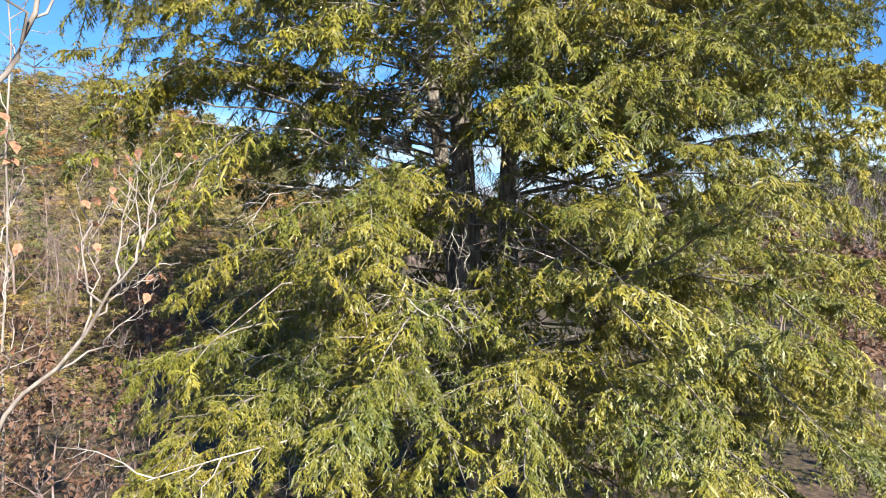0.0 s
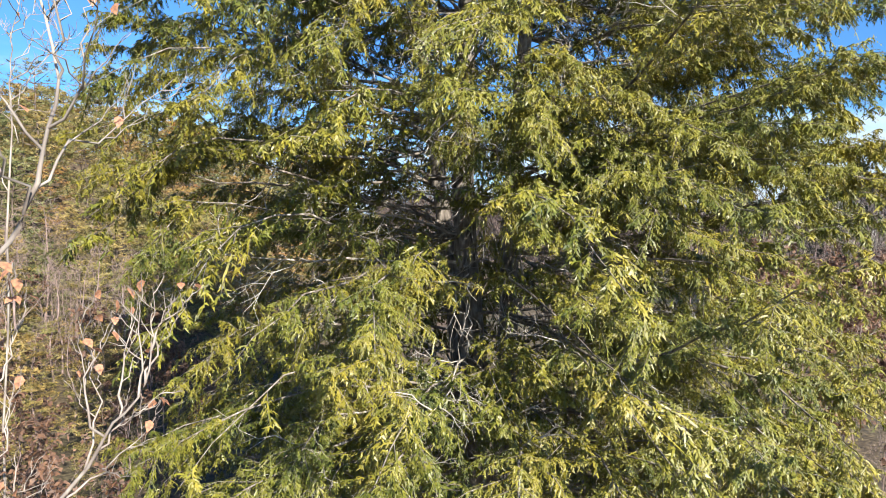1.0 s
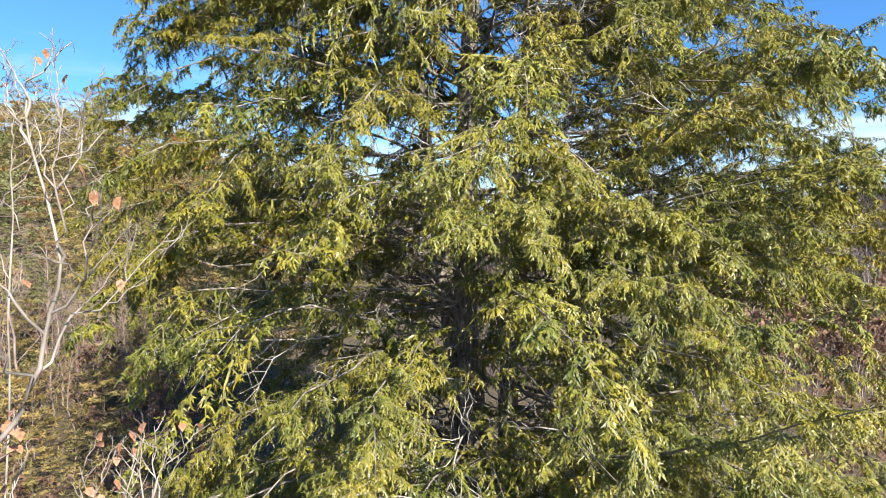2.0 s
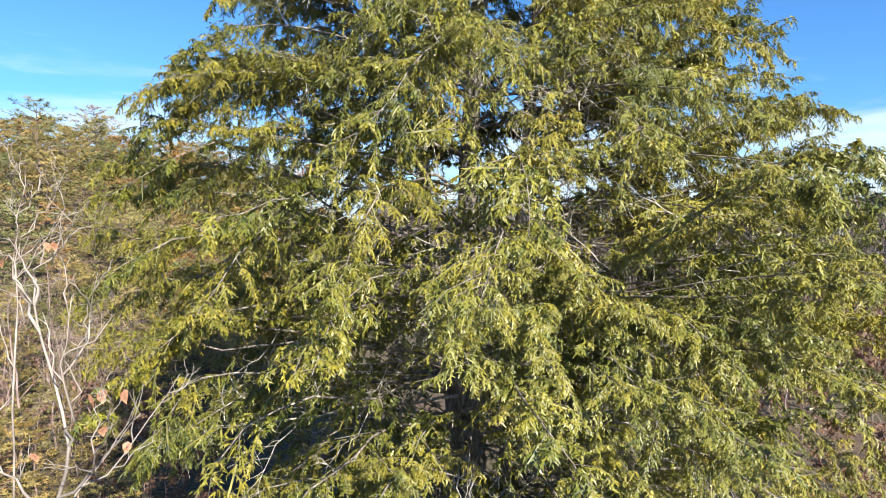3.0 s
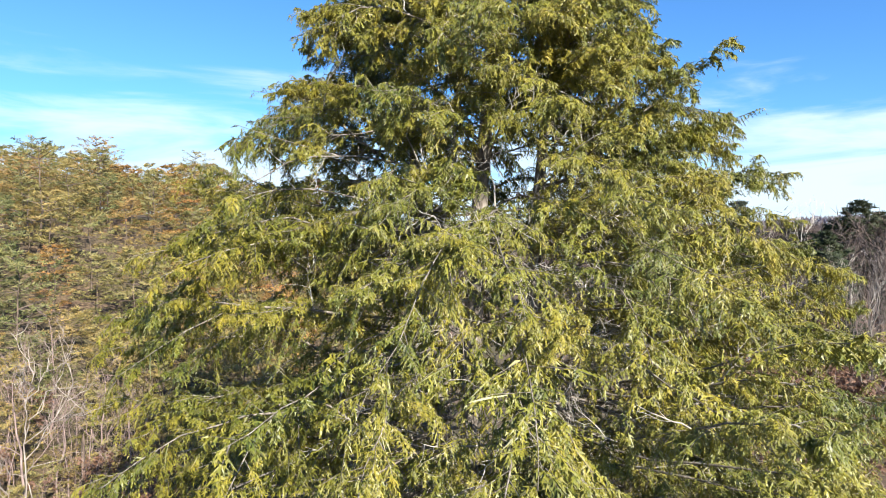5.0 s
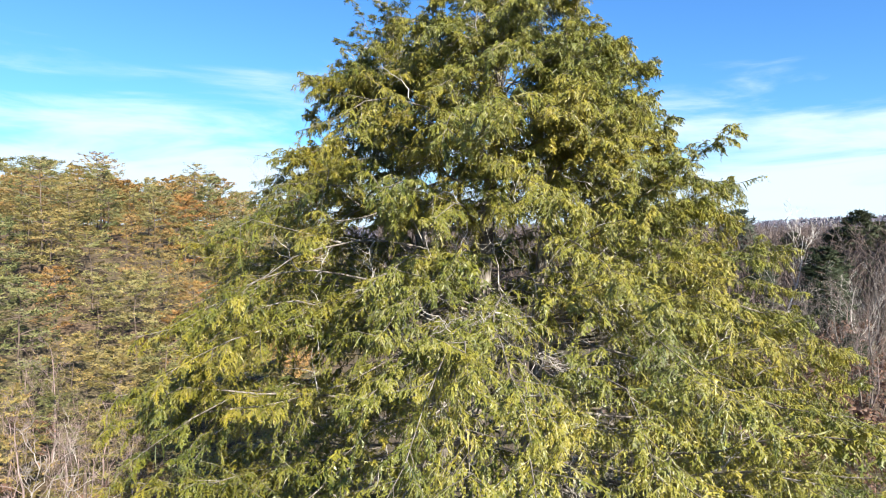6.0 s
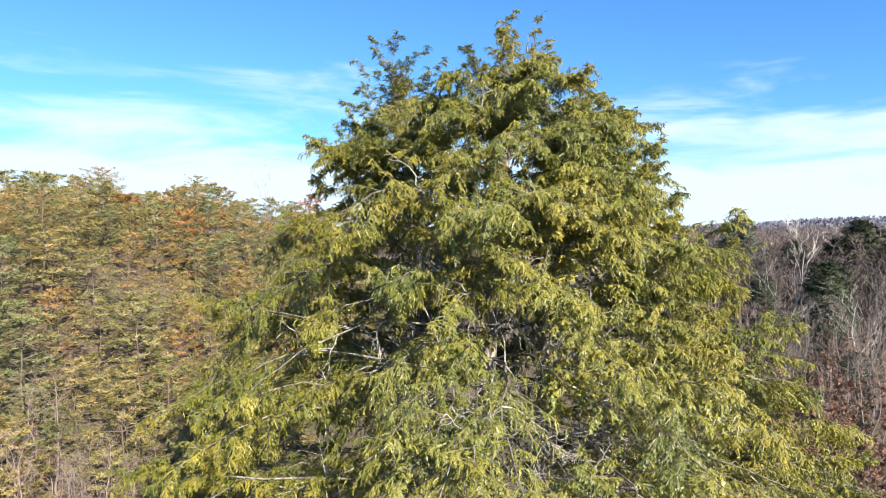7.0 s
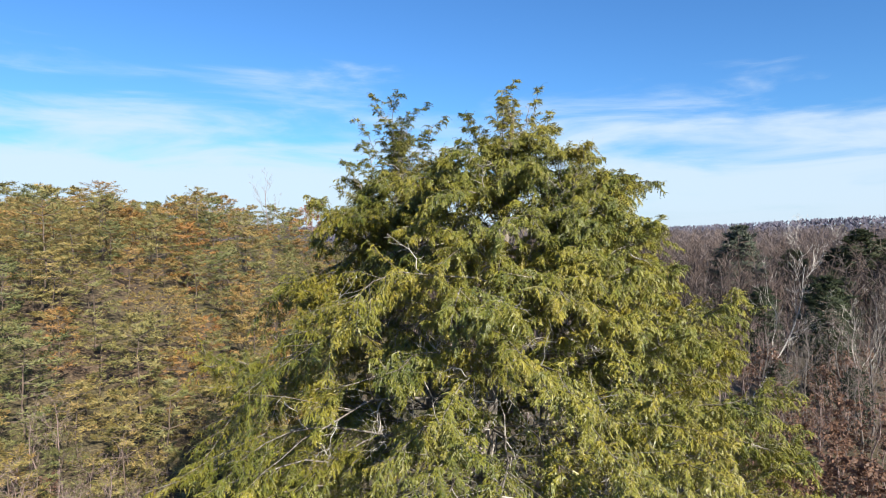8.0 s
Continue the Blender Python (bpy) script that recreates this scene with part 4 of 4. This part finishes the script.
def hillside():
    rng = np.random.default_rng(21)
    label = "ragged yellow-green young pine on the hillside"
    kinds = [pine(s, 8.5, PINE_LEAF, label, 7 + s % 2, 8, 8, (0.46, 0.076), 0.34 + 0.05 * (s % 3), 0.04) for s in (31, 32, 33, 34, 35, 36)]
    near = scattered(rng, 125, (-54, -6), (28, 66), 2.7, (0.50, 0.98), lambda x, y: -0.78 * y - 3 < x < -0.12 * y - 5)
    low = scattered(rng, 26, (-20, -7), (13, 29), 1.8, (0.25, 0.55), lambda x, y: x < -0.48 * y - 0.5)
    strew(kinds, "hillside pines", near + low)
    distant = [pine(s, 9.0, PINE_LEAF, label, 8, 4, 7, (0.72, 0.13), 0.36, 0.02) for s in (37, 38, 39)]
    back = scattered(rng, 240, (-100, -6), (62, 128), 3.5, (0.55, 1.0), lambda x, y: -0.74 * y - 2 < x < -0.08 * y - 3)
    strew(distant, "hillside pines", back)
    dark = [pine(s, 16.0, DARK_PINE_LEAF, "tall dark green pine among bare trees", 17, 7, 10, (0.75, 0.14), 0.19, 0.05) for s in (41, 42)]
    strew(dark, "dark pines", [(63, 91, 1.08, 0), (68, 96, 1.0, 80), (38, 60, 0.75, 30), (66, 88, 0.95, 40), (45, 72, 0.6, 200), (41, 64, 0.55, 120), (34, 50, 0.36, 10),
                               (45, 58, 0.42, 90), (38, 72, 0.6, 30), (52, 80, 0.7, 70), (29, 54, 0.34, 160), (49, 66, 0.5, 210), (58, 100, 0.8, 5), (60, 94, 0.9, 300)])
    clump = [pine(43, 20.0, HAZY_PINE_LEAF, "broad dark pine standing over the winter woods", 15, 7, 9, (0.95, 0.20), 0.20, 0.04)]
    strew(clump, "broad pines", [(52.5, 108, 0.92, 0), (55.6, 112, 0.85, 50), (50.6, 111, 0.78, 140)])
    lacy = [pine(s, 10.0, PINE_LEAF, "open-crowned pine standing above its neighbours", 8, 4, 8, (0.40, 0.055), 0.30, 0.25) for s in (44, 45, 46)]
    strew(lacy, "tall open pines", [(-31.8, 47.4, 0.92, 0), (-30.4, 75, 0.90, 90), (-33.9, 60, 0.80, 30), (-36.6, 66, 0.86, 200), (-27.0, 82, 0.82, 140), (-24.0, 78, 0.72, 310)])


hillside()


# ---- leafless growth on both sides ----
def thickets():
    rng = np.random.default_rng(77)
    grey = [bare_tree("bare_tree", s, 9.0, TWIG_BARK, "leafless pinkish-grey young tree with fine twigs", 0.010, (9, 6, 7), -0.15, 0.35) for s in (51, 52, 53, 54)]
    left = scattered(rng, 34, (-34, -9), (21, 33), 1.2, (0.45, 0.9), lambda x, y: -0.95 * y - 4 < x < -0.42 * y - 1)
    right = scattered(rng, 60, (18, 80), (34, 95), 2.6, (0.7, 1.3), lambda x, y: 0.40 * y < x < 0.82 * y)
    behind = scattered(rng, 24, (-8, 34), (40, 90), 4.0, (0.7, 1.1), lambda x, y: x < 0.5 * y)
    strew(grey, "bare young trees", left + right + behind + [(-5.4, 11.0, 0.40, 30), (-6.4, 12.4, 0.5, 100), (-4.7, 10.2, 0.32, 200), (-5.9, 10.2, 0.36, 280), (9.4, 12.6, 0.45, 50), (8.8, 11.4, 0.4, 140), (10.6, 14.4, 0.5, 260)])
    white = [bare_tree("pale_tree", s, 13.0, WHITE_BARK, "leafless tree with pale bark", 0.010, (10, 5, 8), -0.12, 0.3) for s in (61, 62)]
    strew(white, "pale bare trees", [(38.5, 57, 0.75, 20), (47, 61, 0.9, 90), (52, 74, 1.0, 160), (134, 231, 1.75, 0), (149, 231, 1.75, 70)])
    near_pale = [bare_tree("pale_tree", s, 10.0, GREY_BARK, "many-stemmed leafless tree with pale grey bark", 0.011, (13, 6, 7), -0.12, 0.45) for s in (63, 64, 65)]
    strew(near_pale, "pale thicket trees", [(33.0, 51, 1.0, 0), (36.5, 52, 0.95, 60), (29.4, 50, 0.8, 120), (38.5, 55, 1.05, 200), (31.0, 47, 0.75, 270), (35.0, 48, 0.8, 330), (28.4, 54, 0.95, 160),
                                             (26.6, 46, 0.8, 30), (33.6, 57, 1.1, 250), (24.4, 43, 0.75, 90), (30.0, 44, 0.75, 10), (37.0, 47, 0.8, 190)])
    russet = bare_tree("russet_oak", 68, 13.0, TWIG_BARK, "oak still holding russet leaves behind the pines", 0.012, (10, 6, 6), -0.1, 0.3, leaf=RUSSET_LEAF, leaf_count=6, leaf_size=0.40)
    russet.matrix_basis = spot(-26.5, 120, 0.82)
    thin = bare_tree("thin_tree", 69, 16.0, TWIG_BARK, "thin leafless tree above the pines", 0.008, (9, 5, 8), -0.2, 0.5)
    thin.matrix_basis = spot(-31.5, 106, 0.75)
    leaning = bare_tree("leaning_tree", 66, 15.0, WHITE_BARK, "pale leafless tree leaning over the thicket", 0.009, (11, 6, 9), -0.2, 0.45, path=[(0, 0, -0.2), (1.8, 0, 3.0), (3.9, 0, 6.6), (4.8, 0.2, 10.0), (5.2, 0, 14.2)])
    leaning.matrix_basis = spot(30.2, 61)
    oak = [bare_tree("oak_shrub", s, 3.0, TWIG_BARK, "low oak shrub with withered red-brown leaves", 0.010, (8, 4, 4), -0.1, 0.3, leaf=BROWN_LEAF, leaf_count=3, leaf_size=0.17) for s in (71, 72)]
    near_oak = [bare_tree("oak_shrub", s, 4.4, TWIG_BARK, "young oak with withered dark brown leaves", 0.008, (10, 6, 6), -0.1, 0.3, leaf=BROWN_LEAF, leaf_count=3, leaf_size=0.10) for s in (73, 74)]
    strew(near_oak, "young oaks", [(-4.9, 7.7, 1.0, 0), (-5.9, 8.9, 0.9, 100), (-7.2, 10.4, 1.0, 40)])
    strew(oak, "oak shrubs", scattered(rng, 70, (13, 60), (22, 64), 1.6, (0.8, 1.5), lambda x, y: 0.46 * y < x < 0.82 * y)
          + scattered(rng, 22, (18, 42), (32, 43), 1.1, (0.8, 1.3), lambda x, y: 0.58 * y < x < 0.82 * y)
          + scattered(rng, 12, (8.5, 17), (12, 24), 1.3, (0.6, 1.0), lambda x, y: 0.6 * y < x < 0.85 * y)
          + scattered(rng, 10, (-30, -10), (20, 32), 2.0, (0.5, 0.9), lambda x, y: -0.9 * y < x < -0.5 * y)
          + scattered(rng, 16, (-14, -6.5), (16, 28), 1.2, (0.5, 0.95), lambda x, y: -0.58 * y < x < -0.37 * y))


thickets()


def snag():
    """A broken brown stump of a dead tree."""
    rng = np.random.default_rng(8)
    foot = tagged(new("dead_snag"), "broken brown trunk of a dead tree in the brush", "tree")
    foot.matrix_basis = spot(-15.7, 26)
    line = smooth_line([(0, 0, -0.2), (0.03, 0, 1.2), (-0.02, 0, 2.6), (0.02, 0, 3.9)], 12)
    r = 0.10 * np.linspace(1, 0.75, 12) * rng.uniform(0.9, 1.1, 12)
    r[-1] = 0.02
    v, f = tubes(line[None], r[None], 9)
    part("trunk", mesh_of("trunk", v, f, PINE_BARK, True), foot)
    stubs, _ = sprout(rng, line[None], 4, 0.4, 0.95, 70, np.array([0.5]), 0.3, 4, 0.0, 0.05, flat=False)
    for stub in stubs:
        v, f = tubes(stub[None], 0.02 * np.linspace(1, 0.4, 4)[None], 5)
        part("branch_stub", mesh_of("branch_stub", v, f, PINE_BARK, True), foot)


snag()


# ---- woods in the distance ----
def far_woods():
    rng = np.random.default_rng(5)
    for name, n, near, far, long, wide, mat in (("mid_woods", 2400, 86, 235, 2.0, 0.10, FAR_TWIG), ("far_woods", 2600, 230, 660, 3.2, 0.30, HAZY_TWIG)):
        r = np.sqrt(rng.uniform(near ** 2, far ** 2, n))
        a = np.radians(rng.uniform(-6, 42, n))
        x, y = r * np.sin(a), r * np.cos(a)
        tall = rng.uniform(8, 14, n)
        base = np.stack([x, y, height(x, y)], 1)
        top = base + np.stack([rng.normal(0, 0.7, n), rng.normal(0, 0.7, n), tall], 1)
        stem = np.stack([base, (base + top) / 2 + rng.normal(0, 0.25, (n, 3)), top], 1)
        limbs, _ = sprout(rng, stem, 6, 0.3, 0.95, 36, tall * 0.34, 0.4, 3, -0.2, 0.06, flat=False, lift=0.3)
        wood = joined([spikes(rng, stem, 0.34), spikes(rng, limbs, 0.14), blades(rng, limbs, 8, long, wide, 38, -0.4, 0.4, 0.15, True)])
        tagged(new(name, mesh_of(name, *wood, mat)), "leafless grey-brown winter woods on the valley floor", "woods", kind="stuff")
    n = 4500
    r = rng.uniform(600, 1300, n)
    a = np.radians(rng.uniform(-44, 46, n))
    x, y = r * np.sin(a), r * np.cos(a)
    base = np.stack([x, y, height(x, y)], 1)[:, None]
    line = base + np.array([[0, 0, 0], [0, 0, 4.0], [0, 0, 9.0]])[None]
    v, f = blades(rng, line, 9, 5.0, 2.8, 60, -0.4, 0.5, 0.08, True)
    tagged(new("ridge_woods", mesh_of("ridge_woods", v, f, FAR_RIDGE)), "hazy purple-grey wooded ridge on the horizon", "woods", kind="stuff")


far_woods()
